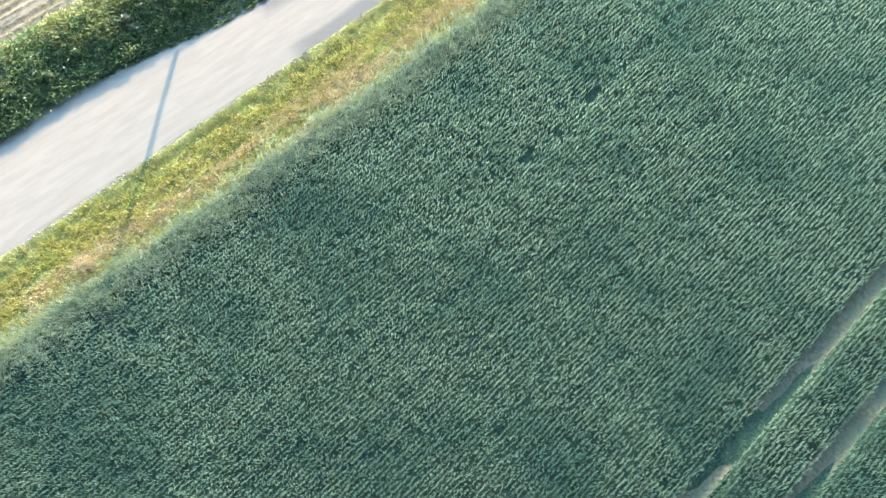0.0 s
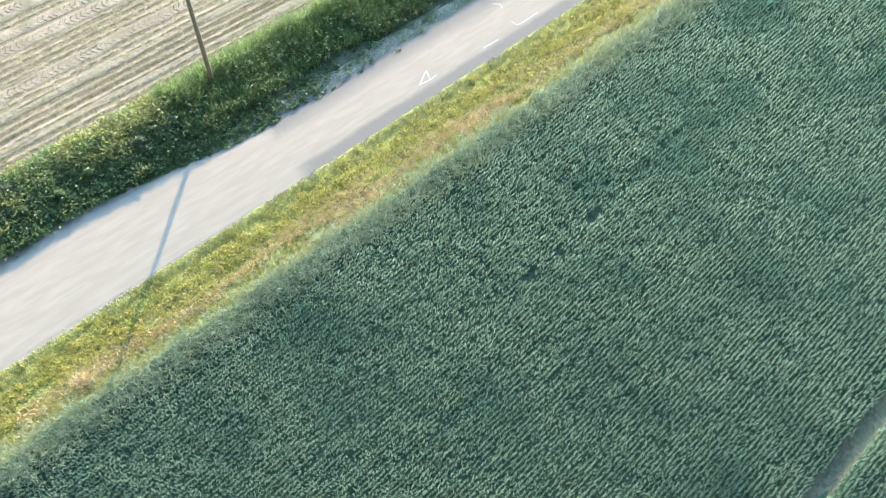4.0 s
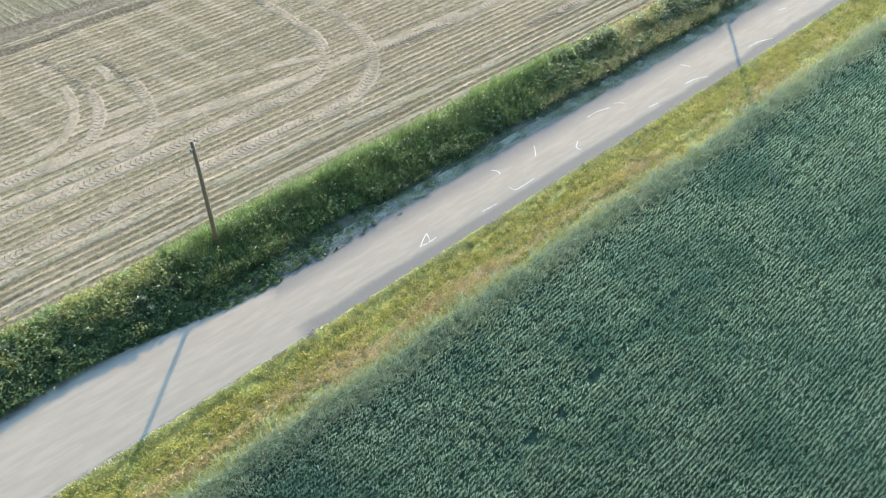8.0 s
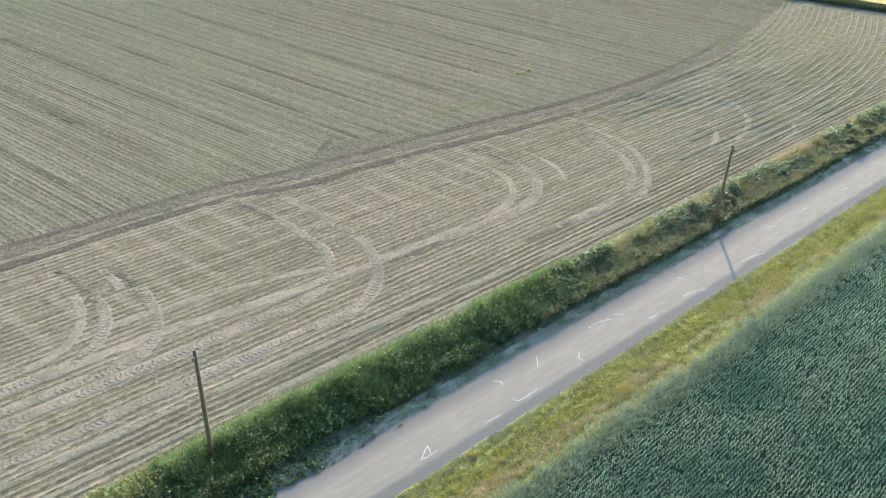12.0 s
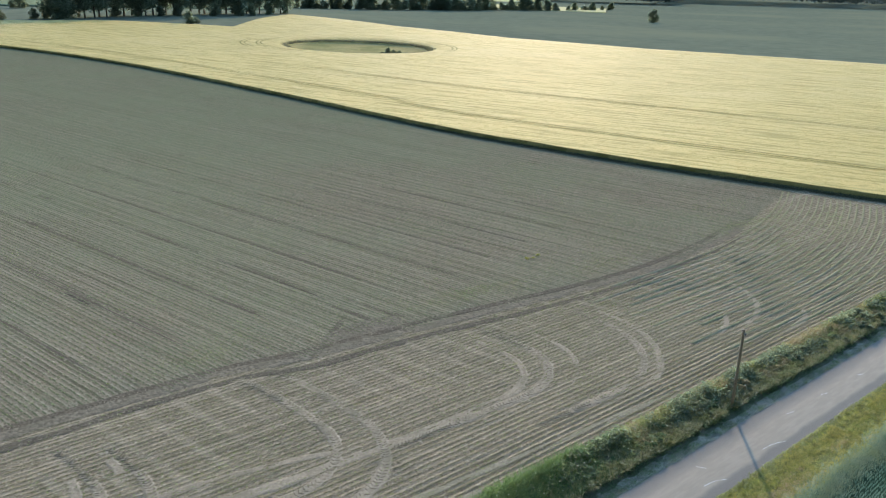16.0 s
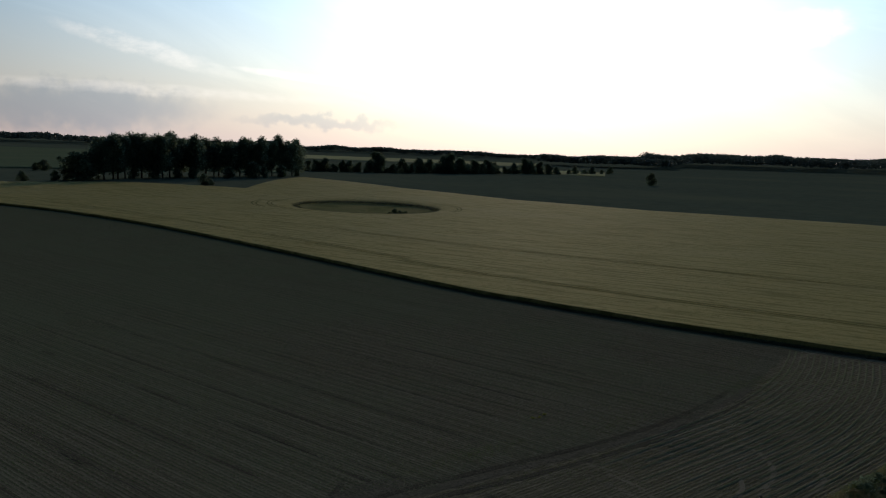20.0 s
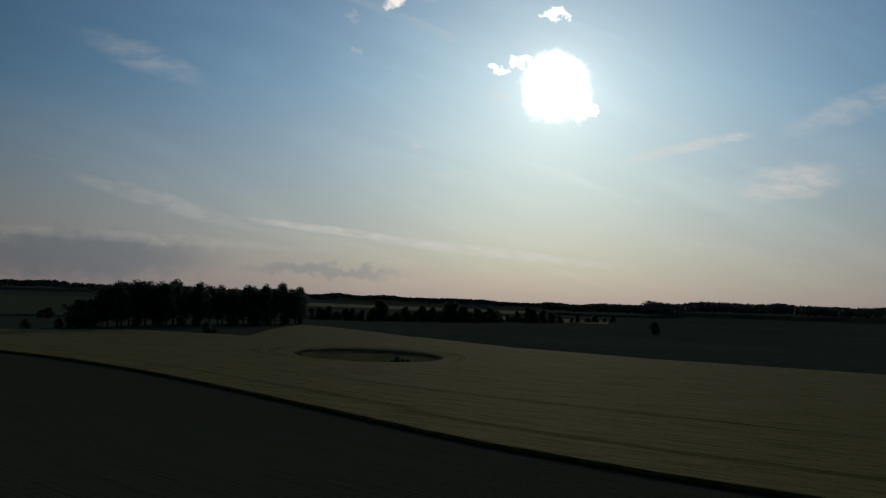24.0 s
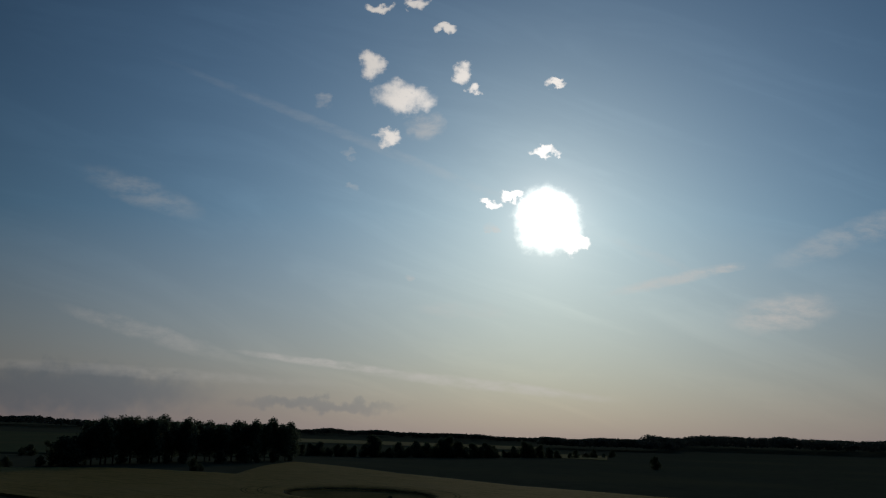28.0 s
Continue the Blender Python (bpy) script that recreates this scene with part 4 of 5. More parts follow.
for y0 in (-4.95, -7.85):
    xr = np.linspace(-30, 100, 260)
    Xr, Or = np.meshgrid(xr, np.array([-0.42, -0.25, 0, 0.25, 0.42]), indexing="ij")
    Yr = y0 + 0.04 * Xr + Or
    Zr = 0.115 + 0.5 * np.abs(Or) ** 2 + 0.03 * patchy(Xr, Yr, 0.5, 77)
    tagged(new("wheel_rut", mesh_from("wheel_rut", np.stack([Xr, Yr, Zr], -1).reshape(-1, 3), grid_faces(260, 5), M["rut"], True)), "bare earthen wheel rut through the wheat", "wheel rut", group="ruts in the wheat", kind="structure")

# ---- verge grass ----
k = 24000
x, y = rng.uniform(-25, 100, k), rng.uniform(17.7, 20.9, k)
keep = rng.random(k) < 1.6 * patchy(x * 0.12, y, 0.26, 91) ** 1.4 + 0.35 * np.exp(-((y - 20.1 - 0.4 * patchy(x, x * 0, 6, 94)) / 0.3) ** 2)
x, y = x[keep], y[keep]
stuff("verge_grass", [blades(rng, x, y, 0.1, 5, 0.14 + 0.2 * patchy(x, y, 0.5, 92), 0.038, 0.65, 0.7, 0.08)], M["grass"], "short yellow-green mown grass", "grass")
k = 33000
x, y = rng.uniform(-25, 100, k), rng.uniform(17.6, 21.6, k)
band = 1.2 * np.exp(-((y - 20.25 - 0.3 * (patchy(x, x * 0, 5, 97) - 0.5)) / 0.3) ** 2) + 0.5 * np.clip((x - 25) / 20, 0, 1) * np.exp(-((y - 20.9) / 0.5) ** 2) + 0.8 * np.exp(-((y - 18.05) / 0.35) ** 2) + 0.35 * np.exp(-((y - 19.5) / 0.2) ** 2)
keep = rng.random(k) < band * (0.1 + 1.3 * patchy(x * 0.1, y, 0.2, 96))
x, y = x[keep], y[keep]
stuff("lush_grass", [blades(rng, x, y, 0.1, 5, 0.15 + 0.15 * patchy(x, y, 0.5, 98), 0.036, 0.5, 0.7, 0.08)], M["lush"], "bright green grass in bands along the verge", "grass")
k = 26000
x, y = rng.uniform(-25, 100, k), rng.uniform(20.4, 21.72, k)
keep = rng.random(k) < (0.25 + 0.9 * patchy(x * 0.35, y, 0.22, 99)) * np.clip((21.75 - y) / 0.3, 0.25, 1)
x, y = x[keep], y[keep]
stuff("olive_grass", [blades(rng, x, y, 0.07, 5, 0.13 + 0.12 * patchy(x, y, 0.4, 90), 0.026, 0.7, 0.7, 0.07)], M["olive"], "short olive-green grass next to the asphalt", "grass")
k = 27000
x, y = rng.uniform(-25, 100, k), 19.1 + rng.normal(0, 0.55, k)
keep = patchy(x * 0.1, y, 0.3, 93) > 0.44 + 0.2 * np.clip((x - 12) / 25, 0, 1)
x, y = x[keep], y[keep]
stuff("hay", [blades(rng, x, y, 0.15, 6, 0.22, 0.024, 1.3, 0.2, 0.1)], M["hay"], "scattered dry cut hay lying on the verge", "hay")

k = 5200
x, y = rng.uniform(-25, 100, k), rng.uniform(17.9, 21.5, k)
keep = patchy(x * 0.2, y, 0.24, 95) > 0.55
x, y = x[keep], y[keep]
stuff("tussocks", [blades(rng, x, y, 0.1, 14, 0.26, 0.026, 0.6, 0.7, 0.07)], M["grass"], "coarser grass tussocks on the mown verge", "grass")

# ---- weeds on the bank ----


def weeds(x0, x1, dens, seed, front=26.6, back=30.6):
    r = np.random.default_rng(seed)
    k = int((x1 - x0) * (back - front) * dens)
    x, y = r.uniform(x0, x1, k), r.uniform(front, back, k)
    hump = (0.25 + 0.95 * np.clip((y - front) / 2.6, 0, 1)) * np.clip((back + 0.15 - y) / 0.4, 0, 1)
    return r, x, y, hump * (0.6 + 0.35 * patchy(x, y, 1.3, seed + 1) + 0.45 * patchy(x, y, 2.6, seed + 2))


r, x, y, h = weeds(-16, 9.5, 60, 201, 26.9, 31.0)
h *= 0.72
c = []
for _ in range(9):
    c.append(np.stack([x + r.normal(0, .14, len(x)), y + r.normal(0, .14, len(x)), 0.15 + h * r.uniform(0.1, 1.05, len(x))], 1))
# paler clumps, more towards the back: the rim's sunlit tops put into the colour
kinds = np.tile(patchy(x, y * 1.3, 1.1, 203) + 0.25 * (y - 28.6) / 2 > 0.58, 9)
c = np.concatenate(c)
stuff("nettles", [leaves(r, c[~kinds], 0.085, 0.5)], M["weed"], "dense dark green nettles and leafy weeds beside the lane", "weeds")
stuff("pale_weeds", [leaves(r, c[kinds] + [0, 0, 0.08], 0.08, 0.5)], M["shrub_a"], "lighter yellow-green weeds among the nettles, thicker to the rim for its sunlit tops", "weeds")
r, x, y, h = weeds(8.5, 40, 46, 211, 27.35, 30.8)
stuff("tall_grass", [blades(r, x, y, 0.2, 7, 0.33 + 0.8 * h, 0.034, 0.24, 0.45, 0.1)], M["reed"], "tall lush green grass on the bank", "grass")
r, x, y, h = weeds(9.5, 130, 30, 221, 27.1, 30.6)
kinds = patchy(x, y * 1.4, 1.9, 223) + 0.1 * (patchy(x, y, 0.5, 224) - 0.5)
low_front = (y < 28.1 + 0.5 * (patchy(x, x * 0, 1.4, 225) - 0.5))
for name, mat, pick, size, label in (
        ("leafy_weeds", "weed", (kinds < 0.42) & ~low_front & (x < 48), 0.07, "dark leafy weeds in the tall grass of the bank"),
        ("mugwort", "shrub_b", (kinds < 0.5) & ~low_front & (x >= 36), 0.11, "clumps of dull blue-green mugwort on the bank"),
        ("dock", "shrub_c", (kinds > 0.66) & ~low_front & (x >= 44), 0.07, "brownish seeding dock on the bank"),
        ("goosefoot", "shrub_a", ((kinds > 0.4) & low_front) | ((kinds > 0.5) & (kinds < 0.62) & (x >= 36)), 0.075, "yellow-green goosefoot low along the foot of the bank")):
    xa, ya, ha = x[pick], y[pick], h[pick]
    c = [np.stack([xa + r.normal(0, .13, len(xa)), ya + r.normal(0, .13, len(xa)), 0.12 + (0.25 + 0.85 * ha) * r.uniform(0.05, 0.85, len(xa))], 1) for _ in range(11)]
    stuff(name, [leaves(r, np.concatenate(c), size, 0.5)], M[mat], label, "weeds")
# added pale leaves near the grass tops imitate glints of light
r, x, y, h = weeds(8, 46, 8, 227, 27.4, 30.3)
keep = patchy(x, y, 0.9, 228) > 0.4
x, y, h = x[keep], y[keep], h[keep]
c = [np.stack([x + r.normal(0, .09, len(x)), y + r.normal(0, .09, len(x)), 0.22 + (0.33 + 0.8 * h) * r.uniform(0.55, 1.0, len(x))], 1) for _ in range(5)]
stuff("leaf_glints", [leaves(r, np.concatenate(c), 0.075, 0.5)], M["leaf_glint"], "pale green leaves through the tall grass, standing for glints of light", "weeds")
r, x, y, h = weeds(38, 130, 14, 231, 27.1, 30.3)
stuff("meadow_grass", [blades(r, x, y, 0.15, 6, 0.25 + 0.5 * h, 0.035, 0.35, 0.6, 0.12)], M["reed"], "rank green grass on the bank", "grass")
# pale straw colour along the back also stands for the rim catching sun
r, x, y, h = weeds(-16, 130, 18, 241, 29.9, 30.9)
stuff("seeding_grass", [blades(r, x, y, 0.2, 8, 0.4 + 0.3 * h, 0.02, 0.3, 0.6, 0.1)], M["straw"], "pale seeding grass along the field edge of the bank, standing for its sunlit rim", "grass")
r, x, y, h = weeds(-10, 60, 1.2, 251, 27.0, 30.0)
stuff("dry_grass", [blades(r, *(lambda q: (q[0], q[1]))((np.random.default_rng(255).uniform(34, 130, 6500), np.random.default_rng(256).uniform(27.2, 30.5, 6500))), 0.2, 7, 0.75, 0.03, 0.4, 0.6, 0.12)], M["straw"], "dry yellowing grass among the weeds", "grass")
stuff("umbels", [leaves(r, np.stack([x, y, 0.3 + 1.0 * h], 1), 0.06, 0.2)], M["umbel"], "small whitish flower heads among the weeds", "flowers")
r, x, y, h = weeds(-16, 130, 60, 261, 25.9, 27.4)
keep = (patchy(x, y, 0.7, 262) > 0.4) & (y > lane_left(x) + 0.1)
stuff("shoulder_grass", [blades(r, x[keep], y[keep], 0.03, 5, 0.22, 0.02, 0.7, 0.6, 0.08)], M["reed"], "thin grass creeping over the gravel shoulder", "grass")

def shrub(seed, mat, label):
    """A leafy clump with a few thin stems; a metre or so across."""
    r = np.random.default_rng(seed)
    root = new("shrub")
    for k in range(5):
        bm = bmesh.new()
        q, l = r.uniform(0, 6.28), r.uniform(0.15, 0.45)
        tube(bm, [(0, 0, -0.15), (math.cos(q) * l * 0.4, math.sin(q) * l * 0.4, 0.35), (math.cos(q) * l, math.sin(q) * l, 0.8)], [0.018, 0.013, 0.006], 5)
        part("stem", bm, M["bark"], root)
    pts = []
    for k in range(9):
        q, rad_ = r.uniform(0, 6.28), r.uniform(0.05, 0.48)
        c = np.array([math.cos(q) * rad_, math.sin(q) * rad_, r.uniform(0.3, 0.95 - 0.5 * rad_)])
        u = r.normal(size=(150, 3))
        u /= np.linalg.norm(u, axis=1, keepdims=True)
        pts.append(c + u * r.uniform(0.3, 1, (150, 1)) ** 0.5 * r.uniform(0.14, 0.27))
    foliage = new("foliage", mesh_from("foliage", *leaves(r, np.concatenate(pts), 0.085, 0.6), mat))
    foliage.parent = root
    return tagged(root, label, "shrub", group="shrubs on the bank")


protos = [shrub(271, M["shrub_a"], "pale green leafy shrub among the weeds on the bank"), shrub(272, M["shrub_b"], "grey-green leafy shrub on the bank beside the lane"),
          shrub(273, M["shrub_c"], "dried brownish shrub on the bank"), shrub(274, M["weed"], "dark green leafy shrub on the bank")]
rs = random.Random(9)
used = set()
for k in range(74):
    x = -13 + 22 * k / 24 if k < 24 else 30 + 92 * (k - 24) / 50
    x += rs.uniform(-0.6, 0.6)
    y = rs.uniform(28.4, 30.0) if k < 24 else rs.uniform(27.5, 30.0)
    kind = rs.choice((0, 3, 3, 1)) if k < 24 else (2 if 56 < x < 61 and y > 28.5 else rs.choice((0, 1, 1, 3)))
    s_ = rs.uniform(0.7, 1.0) if k < 24 else rs.uniform(0.75, 1.2) * (0.65 if y < 27.8 else 1.0)
    m = pose(x, y, 0.12, 0, 0, rs.uniform(0, 360)) @ Matrix.Diagonal((s_ * 1.25, s_ * 1.25, s_, 1))
    if kind in used:
        copy_thing(protos[kind], m)
    else:
        used.add(kind)
        protos[kind].matrix_basis = m
for kind in range(4):
    if kind not in used:
        protos[kind].matrix_basis = pose(57.5 + kind * 0.7, 29.4, 0.12)

r = np.random.default_rng(281)
k = 7200
x = r.uniform(-16, 26, k)
x = x[r.random(k) < 1.1 / (1 + np.exp((x - 11.5 - 5 * (patchy(x, x * 0, 1.7, 282) - 0.5)) / 2.2))]
k = len(x)
y = lane_left(x) - 0.5 + r.uniform(0, 1, k) ** 0.9 * (28.3 - lane_left(x))
c = [np.stack([x + r.normal(0, .1, k), y + np.abs(r.normal(0, .1, k)), 0.06 + r.uniform(0.02, 0.3, k) * np.clip((y - lane_left(x) + 0.5) / 0.8, 0.2, 1)], 1) for _ in range(7)]
stuff("low_weeds", [leaves(r, np.concatenate(c), 0.09, 0.4)], M["weed"], "low green weeds creeping up to the lane", "weeds")

# ---- seedlings ----
r = np.random.default_rng(301)
yr = np.arange(31.25, 58, 0.5)
x = r.uniform(-20, 120, (len(yr), 620)).ravel()
y = np.repeat(yr, 620) + r.normal(0, 0.035, len(x))
keep = (y < head_top(x) - 1) & (r.random(len(x)) < 0.2 + 1.0 * patchy(x, y, 3.5, 302))
x, y = x[keep], y[keep]
stuff("headland_seedlings", [blades(r, x, y, 0.08, 4, 0.1, 0.04, 1.2, 0.3, 0.03)], M["beet"], "small green seedlings in rows on the headland", "seedlings")
qs = np.arange(-10, 130, 0.5)
S = r.uniform(-190, -20, (len(qs), 440))
Q = np.repeat(qs[:, None], 440, 1) + r.normal(0, 0.035, S.shape)
x, y = (S * ca - Q * sa).ravel(), (S * sa + Q * ca).ravel()
d, a = np.hypot(x, y), np.degrees(np.arctan2(y, x))
keep = (y > head_top(x) + 2.5) & (d < near_edge(a) - 3) & (x > -25) & (d < 150) & (r.random(len(x)) < 0.35 + 0.8 * patchy(x, y, 5, 303))
x, y = x[keep], y[keep]
stuff("field_seedlings", [blades(r, x, y, 0.08, 3, 0.12, 0.06, 1.25, 0.2, 0.03)], M["beet"], "small green seedlings in slanting rows", "seedlings")

def clods(r, x, y, z, size):
    """Crumbs of soil: low four-sided lumps."""
    k = len(x)
    s = size * r.uniform(0.4, 1.5, k)
    q = r.uniform(0, 6.28, k)
    v = np.zeros((k, 5, 3))
    for c in range(4):
        v[:, c, 0], v[:, c, 1], v[:, c, 2] = x + np.cos(q + c * 1.57) * s * r.uniform(0.6, 1.2, k), y + np.sin(q + c * 1.57) * s * r.uniform(0.6, 1.2, k), z - 0.02
    v[:, 4] = np.stack([x + r.normal(0, 0.2, k) * s, y + r.normal(0, 0.2, k) * s, z + s * r.uniform(0.5, 1.0, k)], 1)
    i = np.arange(k)[:, None] * 5
    f = np.concatenate([i + [0, 1, 4], i + [1, 2, 4], i + [2, 3, 4], i + [3, 0, 4]], 1).reshape(-1, 3)
    return v.reshape(-1, 3), f


k = 92000
x, y = r.uniform(-22, 110, k), 31 + 27 * r.uniform(0, 1, k) ** 1.3
keep = (y < head_top(x)) & (r.random(k) < 0.35 + 0.9 * patchy(x, y, 1.8, 321))
x, y = x[keep], y[keep]
stuff("soil_clods", [clods(r, x, y, 0.062, 0.03)], M["clod"], "dry crumbs and clods of soil on the headland", "soil")
k = 36000
x, y = r.uniform(-25, 110, k), r.uniform(55, 115, k)
keep = (y > head_top(x)) & (np.hypot(x, y) < 135) & (r.random(k) < 0.35 + 0.9 * patchy(x, y, 1.8, 322))
x, y = x[keep], y[keep]
stuff("field_clods", [clods(r, x, y, 0.058, 0.04)], M["clod"], "dry clods of soil between the seedling rows", "soil")

k = 15000
x = r.uniform(-25, 100, k)
y = lane_right(x) - 0.12 + r.normal(0, 0.12, k)
x2 = r.uniform(9, 110, k)
y2 = lane_left(x2) + 0.12 + np.abs(r.normal(0, 0.3, k))
stuff("grit", [clods(r, x, y, 0.07, 0.03), clods(r, x2, y2, 0.085, 0.035)], M["grit"], "pale loose grit and crumbs along the lane's edges", "grit")

# headland rows that bend round the field's corner
cx, cy = 80.0, 170.0
for k, rr in enumerate(np.arange(119, 138, 0.95)):
    th = np.linspace(-90, -90 + 30, 60)
    p = np.concatenate([np.stack([np.linspace(70 + 6 * math.sin(k * 2.4), cx - 0.5, 12), np.full(12, cy - rr)], 1), np.stack([cx + rr * np.cos(np.radians(th)), cy + rr * np.sin(np.radians(th))], 1)])
    d, a = np.hypot(p[:, 0], p[:, 1]), np.degrees(np.arctan2(p[:, 1], p[:, 0]))
    p = p[(d < near_edge(a) - 4) & (p[:, 1] > 31.5)]
    p[:, 1] += 0.12 * (patchy(p[:, 0], p[:, 1], 3, 331) - 0.5)
    n = np.gradient(p, axis=0)
    n = np.stack([-n[:, 1], n[:, 0]], 1) / np.linalg.norm(n, axis=1, keepdims=True)
    v = np.stack([np.c_[p - n * 0.2, np.full(len(p), 0.03)], np.c_[p, 0.12 + 0.06 * patchy(p[:, 0], p[:, 1], 1, 332)], np.c_[p + n * 0.2, np.full(len(p), 0.03)]], 1).reshape(-1, 3)
    tagged(new("plant_row", mesh_from("plant_row", v, grid_faces(len(p), 3), M["row"], True)), "low green seedling row bending round the field corner", "plant row", group="bending seedling rows", kind="structure")

disc("bare_patch", 40.2, 57.6, 5.0, 1.7, 0.1, 0.07, M["churned"], "bare dark patch where wheel tracks meet", "soil")

# ---- wheel tracks ----


def track(pts, width, lug=True, mat="dry_soil", drop=0.0):
    p = spline(pts, 0.3)
    t = np.gradient(p, axis=0)
    t /= np.linalg.norm(t, axis=1, keepdims=True) + 1e-9
    nrm = np.stack([-t[:, 1], t[:, 0]], 1)
    offs = np.array([-0.5 * width - 0.25, -0.5 * width, -0.42 * width, 0.0, 0.42 * width, 0.5 * width, 0.5 * width + 0.25])
    hts = np.array([0.025, 0.088, 0.086, 0.084, 0.086, 0.088, 0.025])
    V = np.zeros((len(p), 7, 3))
    jit = 1 + 0.25 * (patchy(p[:, 0], p[:, 1], 0.7, 311) - 0.5)
    fade = np.clip(1 - np.minimum(np.arange(len(p)), np.arange(len(p))[::-1]) / 22.0, 0, 1)
    for k in range(7):
        V[:, k, :2] = p + nrm * (offs[k] * jit)[:, None]
        V[:, k, 2] = hts[k] - drop - 0.07 * fade + 0.02 * (patchy(V[:, k, 0], V[:, k, 1], 0.5, 312) - 0.5)
    ob = new("wheel_track", mesh_from("wheel_track", V.reshape(-1, 3), grid_faces(len(p), 7), M[mat], True))
    tagged(ob, "pale packed tractor wheel track pressed into the soil" if mat == "dry_soil" else "dark loosened wheel track in the soil, its tone standing partly for shade", "wheel track", group="wheel tracks", kind="structure")
    if lug:
        rl = random.Random(int(len(p) * 7 + p[0, 0] * 3))
        vs, fs, n = [], [], 0
        for k in range(0, len(p), 1 if mat == "dry_soil" else 2):
            for s in (-1, 1):
                if patchy(p[k:k + 1, 0], p[k:k + 1, 1], 2.5, 313)[0] < 0.17:
                    continue
                if rl.random() < 0.12:
                    continue
                a0 = p[k] + nrm[k] * s * 0.05 * width + t[k] * rl.uniform(-0.07, 0.07)
                a1 = p[k] + nrm[k] * s * 0.47 * width - t[k] * 0.26 * width
                w = t[k] * rl.uniform(0.055, 0.105)
                for q, z in ((a0 - w, .075), (a0, .097), (a0 + w, .075), (a1 - w, .075), (a1, .099), (a1 + w, .075)):
                    vs.append((q[0], q[1], z))
                fs += [(n, n + 1, n + 4, n + 3), (n + 1, n + 2, n + 5, n + 4)]
                n += 6
        if vs:
            lugs = new("tread_marks", mesh_from("tread_marks", vs, fs, M["lug"]))
            lugs.parent = ob
            tagged(lugs, "chevron ridges left by tractor tyres, coloured dark for their shadow", kind="stuff")
    return ob


def turn_track(x_far, y_bend, y_run, reach, x_end, y_top, width, lug):
    """A tractor's turn on the headland: down from the slanting rows, round a quarter bend, then off along the lane."""
    q = np.linspace(0, math.pi / 2, 9)
    pts = [(x_far - 0.14 * (y_top - y_bend), y_top), (x_far - 0.04 * (y_top - y_bend), (y_top + y_bend) / 2)]
    pts += [(x_far - reach * (1 - math.cos(a)), y_bend - (y_bend - y_run) * math.sin(a)) for a in q]
    run = x_far - reach
    if x_end < run - 2:
        pts += [(x, y_run + 0.25 * math.sin(0.12 * (run - x))) for x in np.arange(run - 1.2, x_end, -1.3)]
    track(pts, width, lug)


for args in ((11.1, 49.0, 43.4, 4.5, 1.0, 57.0, 0.5, False), (12.2, 47.5, 42.2, 4.5, -8.0, 53.5, 0.6, True), (14.0, 49.0, 43.6, 3.0, 11.0, 56.6, 0.5, False), (15.0, 47.0, 40.2, 4.0, -6.0, 52.0, 0.6, True),
             (27.9, 44.8, 39.0, 6.0, -14.0, 55.5, 0.65, True), (30.9, 44.2, 36.1, 7.0, -14.0, 55.5, 0.65, True), (47.8, 45.5, 40.1, 6.0, 33.0, 53.0, 0.5, False), (50.4, 45.0, 39.2, 7.0, 30.0, 51.0, 0.6, True),
             (53.3, 45.0, 38.0, 7.5, 44.0, 50.0, 0.36, False), (60.9, 45.0, 35.1, 10.0, 40.0, 51.0, 0.55, True), (63.0, 46.0, 34.2, 11.0, 46.0, 51.0, 0.5, False), (75.0, 43.0, 36.4, 8.0, 62.0, 46.0, 0.35, False),
             (82.5, 45.0, 36.0, 11.0, 66.0, 48.0, 0.38, False), (83.5, 38.5, 32.7, 7.0, 70.0, 41.0, 0.32, False)):
    turn_track(*args)
track([(x, float(head_top(x)) + 0.1) for x in range(-30, 112, 4)], 1.1, False, "churned", 0.004)
for pts, w, mat in (
    (((-16, 35.0), (2.2, 34.9), (12.9, 34.6), (22.7, 34.2), (37.2, 33.2), (56.4, 31.8)), 0.3, "dark_soil"),
    (((-16, 32.9), (2, 32.8), (22.7, 32.3), (40, 31.6)), 0.2, "dark_soil"),
    (((8, 45), (15.5, 44.1), (20, 43.4), (24.3, 42.4), (28.2, 41.3), (34, 40.6)), 0.4, "dry_soil"),
    (((0, 42.4), (11, 41.8), (14.9, 41.7), (21.3, 40.7), (27.6, 40.3), (36.9, 39.9), (43, 40.3)), 0.7, "dry_soil"),
    (((-30, 61.0), (9.7, 58.6), (18.3, 58.4), (25.5, 58.2), (32.5, 57.0), (37.5, 56.6), (42.4, 56.2), (46.3, 56.0), (52, 55.3), (59, 54.5), (70, 53.4), (80, 53.2), (92, 54.3), (104, 56.6)), 0.6, "rut_soil_shade"),
    (((-30, 58.2), (8.9, 55.9), (17.3, 56.0), (26.9, 55.5), (31, 54.3), (35, 53.7), (40.3, 53.5), (47.4, 52.8), (55.6, 51.6), (66, 50.6), (80, 50.3), (95, 51.8), (104, 53.6)), 0.6, "rut_soil_shade"),
    (((40.6, 68.0), (41.0, 65.0), (41.6, 62.5), (42.3, 59.6), (43.6, 57.4), (46.5, 56.3)), 0.5, "rut_soil_shade"),
    (((43.2, 67.5), (43.8, 63.9), (44.7, 60.0), (46.4, 57.2), (49.5, 55.9)), 0.5, "rut_soil_shade"),
    (((34.0, 57.2), (37.0, 58.6), (39.8, 60.6), (41.4, 63.2)), 0.45, "rut_soil_shade"),
):
    track(pts, w, mat == "rut_soil_shade", mat)
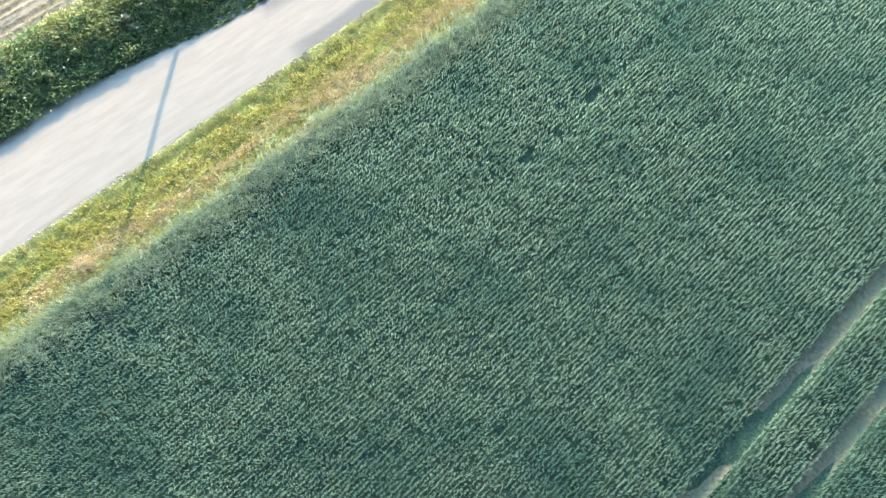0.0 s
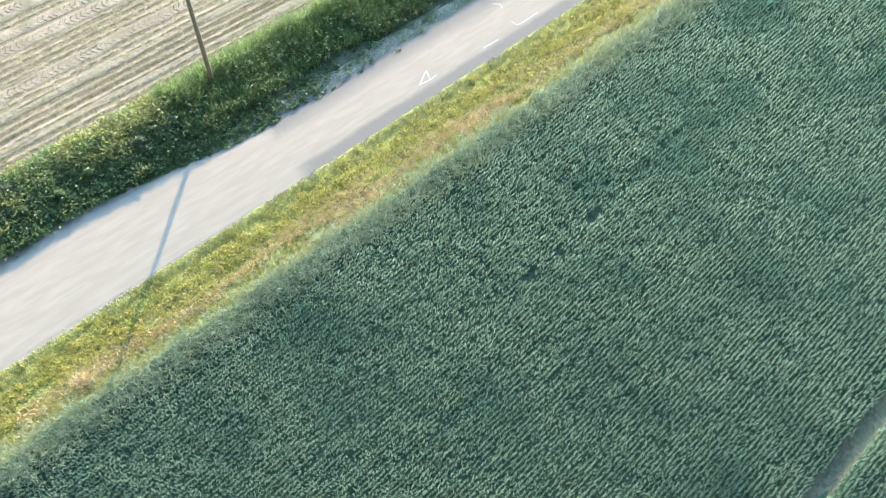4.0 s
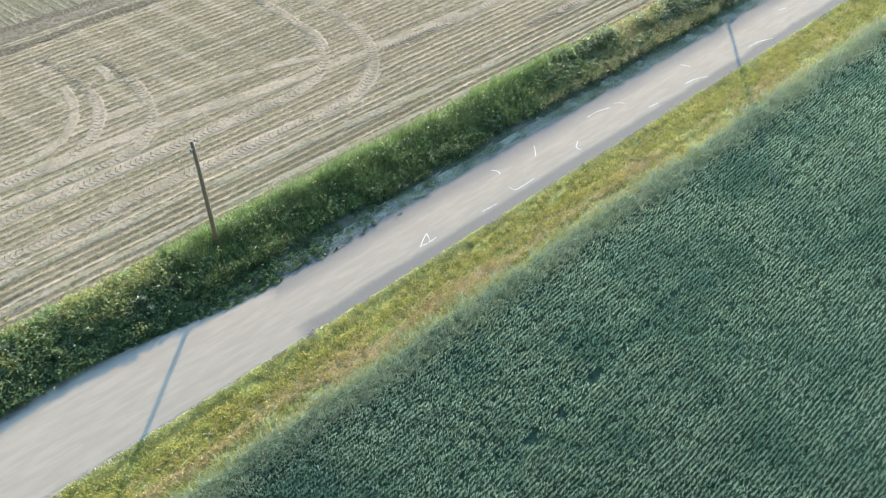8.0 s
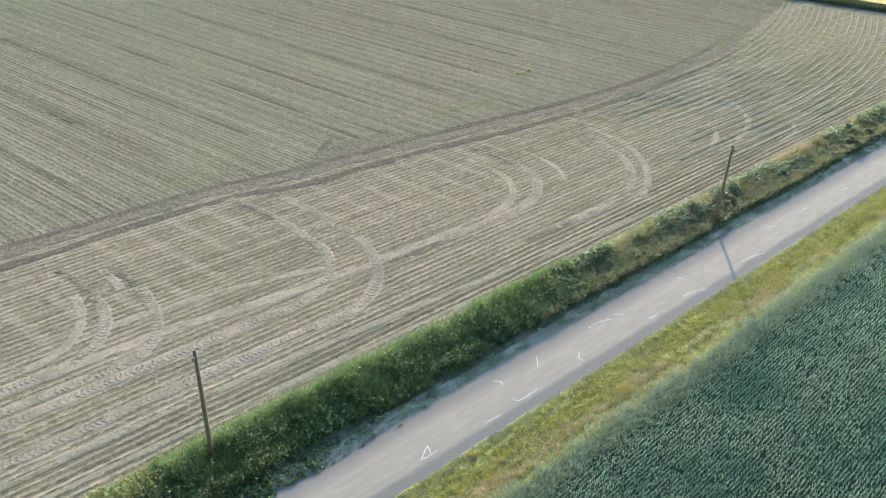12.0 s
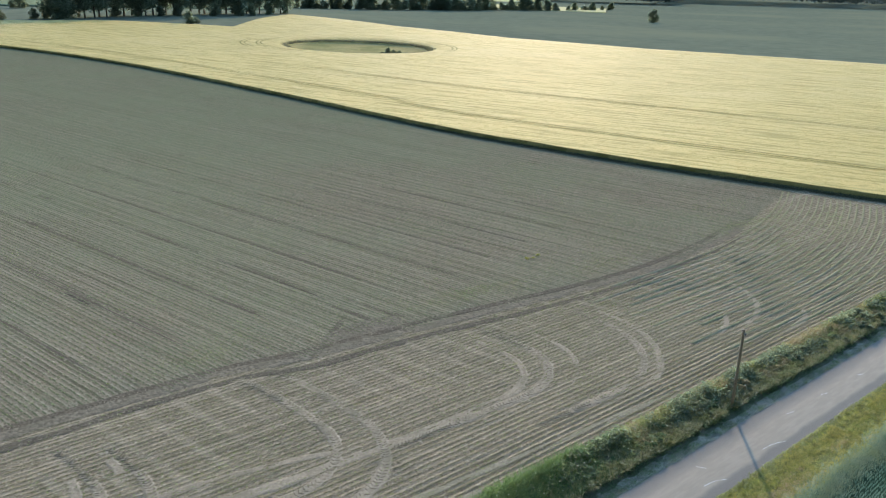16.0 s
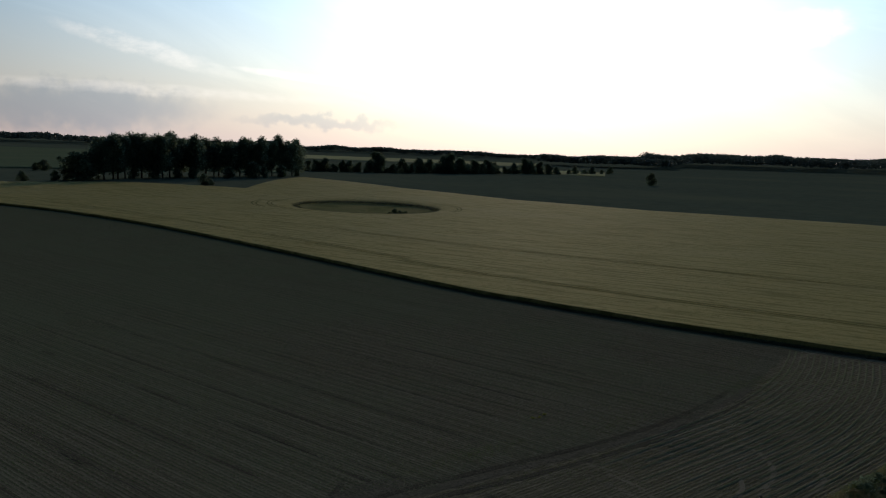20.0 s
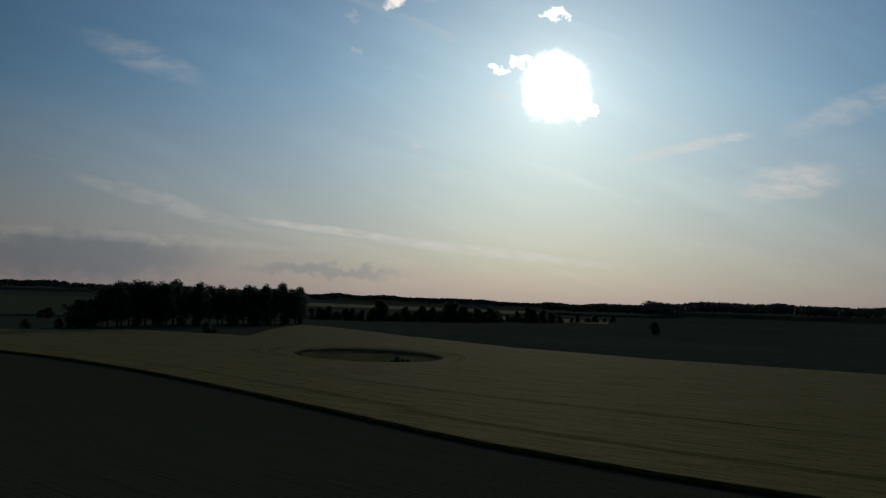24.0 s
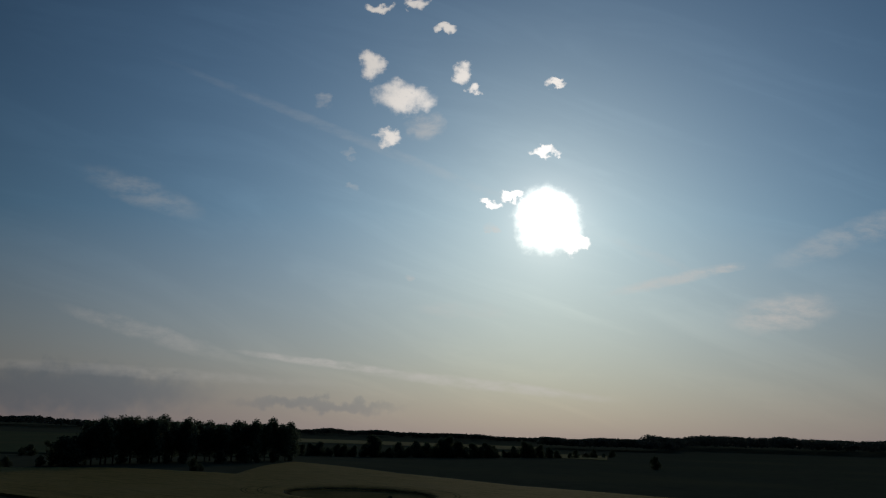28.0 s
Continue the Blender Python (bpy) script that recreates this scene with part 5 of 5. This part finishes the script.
# wheel ruts that follow the slanting rows; their dark colour stands for shaded slopes
for k, (q, w) in enumerate(((4, .4), (13.5, .3), (21, .45), (30.3, .5), (38.3, .62), (47.3, .5), (55, .3), (61.4, .5), (70, .35), (78, .4), (86.5, .35), (95, .5), (103, .3))):
    p = [(u * ca - q * sa, u * sa + q * ca) for u in (-46, -52, -58, -64, -76, -90, -105, -120, -140 - 7 * (k % 3))]
    p = [(px0, py0) for px0, py0 in p if py0 > head_top(px0) + 1.8 and math.hypot(px0, py0) < near_edge(math.degrees(math.atan2(py0, px0))) - 12]
    if len(p) > 1:
        track(p, w, False, "rut_soil_shade", 0.01)

# lusher, yellower patches of seedlings where the drill turned
for px0, py0, wx, wy, k in ((104, 55.6, 6, 1.6, 700), (111, 55.4, 4, 1.4, 350), (101.5, 47.3, 4, 1.3, 350), (123, 50, 3, 2, 300), (76, 56.4, 5, 1.5, 400), (54.5, 58.9, 5.5, 1.0, 800), (27, 62.2, 3.0, 2.2, 500), (24, 60.8, 3.5, 0.9, 250)):
    x, y = px0 + wx * r.normal(0, 0.75, k), py0 + wy * r.normal(0, 0.75, k)
    stuff("seedling_patch", [blades(r, x, y, 0.07, 4, 0.11, 0.04, 1.0, 0.3, 0.1)], M["patch"], "yellow-green patch of thicker seedlings on the headland corner", "seedlings")

# yellow-flowering weeds standing in the seedlings
for px0, py0, k in ((68.6, 63.2, 9), (69.5, 62.9, 6), (70.8, 63.3, 12)):
    x, y = px0 + r.normal(0, 0.11, k), py0 + r.normal(0, 0.1, k)
    ob = new("yellow_weed", mesh_from("yellow_weed", *blades(r, x, y, 0.05, 5, 0.32, 0.05, 0.5, 0.6, 0.08), M["rape"]))
    tagged(ob, "clump of yellow-flowering weeds among the seedlings", "weeds", group="weed clumps in the field")

# ---- paint on the lane ----


def lane_mark(pts, width, name="chalk_mark", mat="paint", label="thin white chalk line on the asphalt"):
    p = spline(pts, 0.12) if len(pts) > 2 else np.linspace(pts[0], pts[1], 8)
    t = np.gradient(p, axis=0)
    t /= np.linalg.norm(t, axis=1, keepdims=True) + 1e-9
    nrm = np.stack([-t[:, 1], t[:, 0]], 1)
    w = (width * (0.5 + patchy(p[:, 0], p[:, 1], 0.2, 401)))[:, None]
    side = (p[:, 1] - lane_right(p[:, 0])) / (lane_left(p[:, 0]) - lane_right(p[:, 0]))
    z = 0.056 + 0.05 * (1 - (2 * side - 1) ** 2)
    v = np.stack([np.c_[p - nrm * w / 2, z], np.c_[p + nrm * w / 2, z]], 1).reshape(-1, 3)
    ob = new(name, mesh_from(name, v, grid_faces(len(p), 2), M[mat]))
    ob.parent = road
    ob["label"] = label
    return ob


for pts in (((20.0, 22.9), (20.45, 23.2), (20.85, 23.4)), ((20.55, 22.8), (20.75, 23.1), (20.85, 23.4)), ((19.9, 22.88), (20.5, 22.8), (21.1, 22.85)),
            ((31.2, 25.0), (30.9, 24.6), (30.5, 24.2)), ((33.7, 23.5), (33.2, 23.2), (33.2, 22.8)), ((27.4, 25.0), (27.7, 24.7), (27.6, 24.4)),
            ((27.2, 23.2), (27.4, 22.8), (28.9, 22.8)), ((36.1, 24.8), (37.1, 24.8), (38.1, 24.5)), ((38.6, 24.7), (39.0, 24.5), (39.2, 24.2)),
            ((46.0, 24.7), (46.2, 24.4), (46.4, 24.1)), ((44.4, 23.0), (45.4, 22.9), (46.4, 22.5)), ((52.0, 22.9), (53.2, 22.8), (54.6, 22.4)), ((58.5, 24.4), (59.4, 24.2)),
            ((64.0, 24.2), (64.8, 24.0)), ((24.5, 22.7), (25.6, 22.65)), ((40.2, 22.9), (41.0, 22.8)), ((70.4, 23.9), (71.2, 23.6))):
    lane_mark(pts, 0.042)
for pts in (((12.6, 24.9), (13.2, 24.75), (13.9, 24.8)), ((-6, 21.95), (2, 21.9), (9, 21.9)), ((16, 22.6), (22, 22.5), (30, 22.6), (42, 22.5))):
    lane_mark(pts, 0.025, "crack", "tar", "dark hairline crack")

# ---- small things by the lane ----
bm = bmesh.new()
bmesh.ops.create_icosphere(bm, subdivisions=2, radius=0.2)
for vtx in bm.verts:
    vtx.co *= 1 + 0.25 * noise.noise(vtx.co * 6)
    vtx.co.z *= 0.65
ob = part("stone", bm, M["stone"])
ob.matrix_basis = pose(4.1, 27.7, 0.22, 0, 0, 20)
tagged(ob, "pale rounded field stone lying among the weeds", "stone")
bm = bmesh.new()
tube(bm, [(-0.7, 27.55, 0.13), (-0.2, 27.42, 0.16), (0.3, 27.5, 0.14), (0.8, 27.75, 0.18)], [0.012, 0.022, 0.026, 0.03], 6)
tagged(part("fallen_branch", bm, M["bark"]), "thin dark fallen branch at the lane's edge", "branch")
k = 90
x, y = -2.0 + r.normal(0, 0.22, k), 19.2 + r.normal(0, 0.16, k)
tagged(new("hay_heap", mesh_from("hay_heap", *blades(r, x, y, 0.18 + 0.12 * r.random(k), 7, 0.3, 0.02, 1.2, 0.3, 0.1), M["hay"])), "small heap of dry cut hay on the verge", "hay")
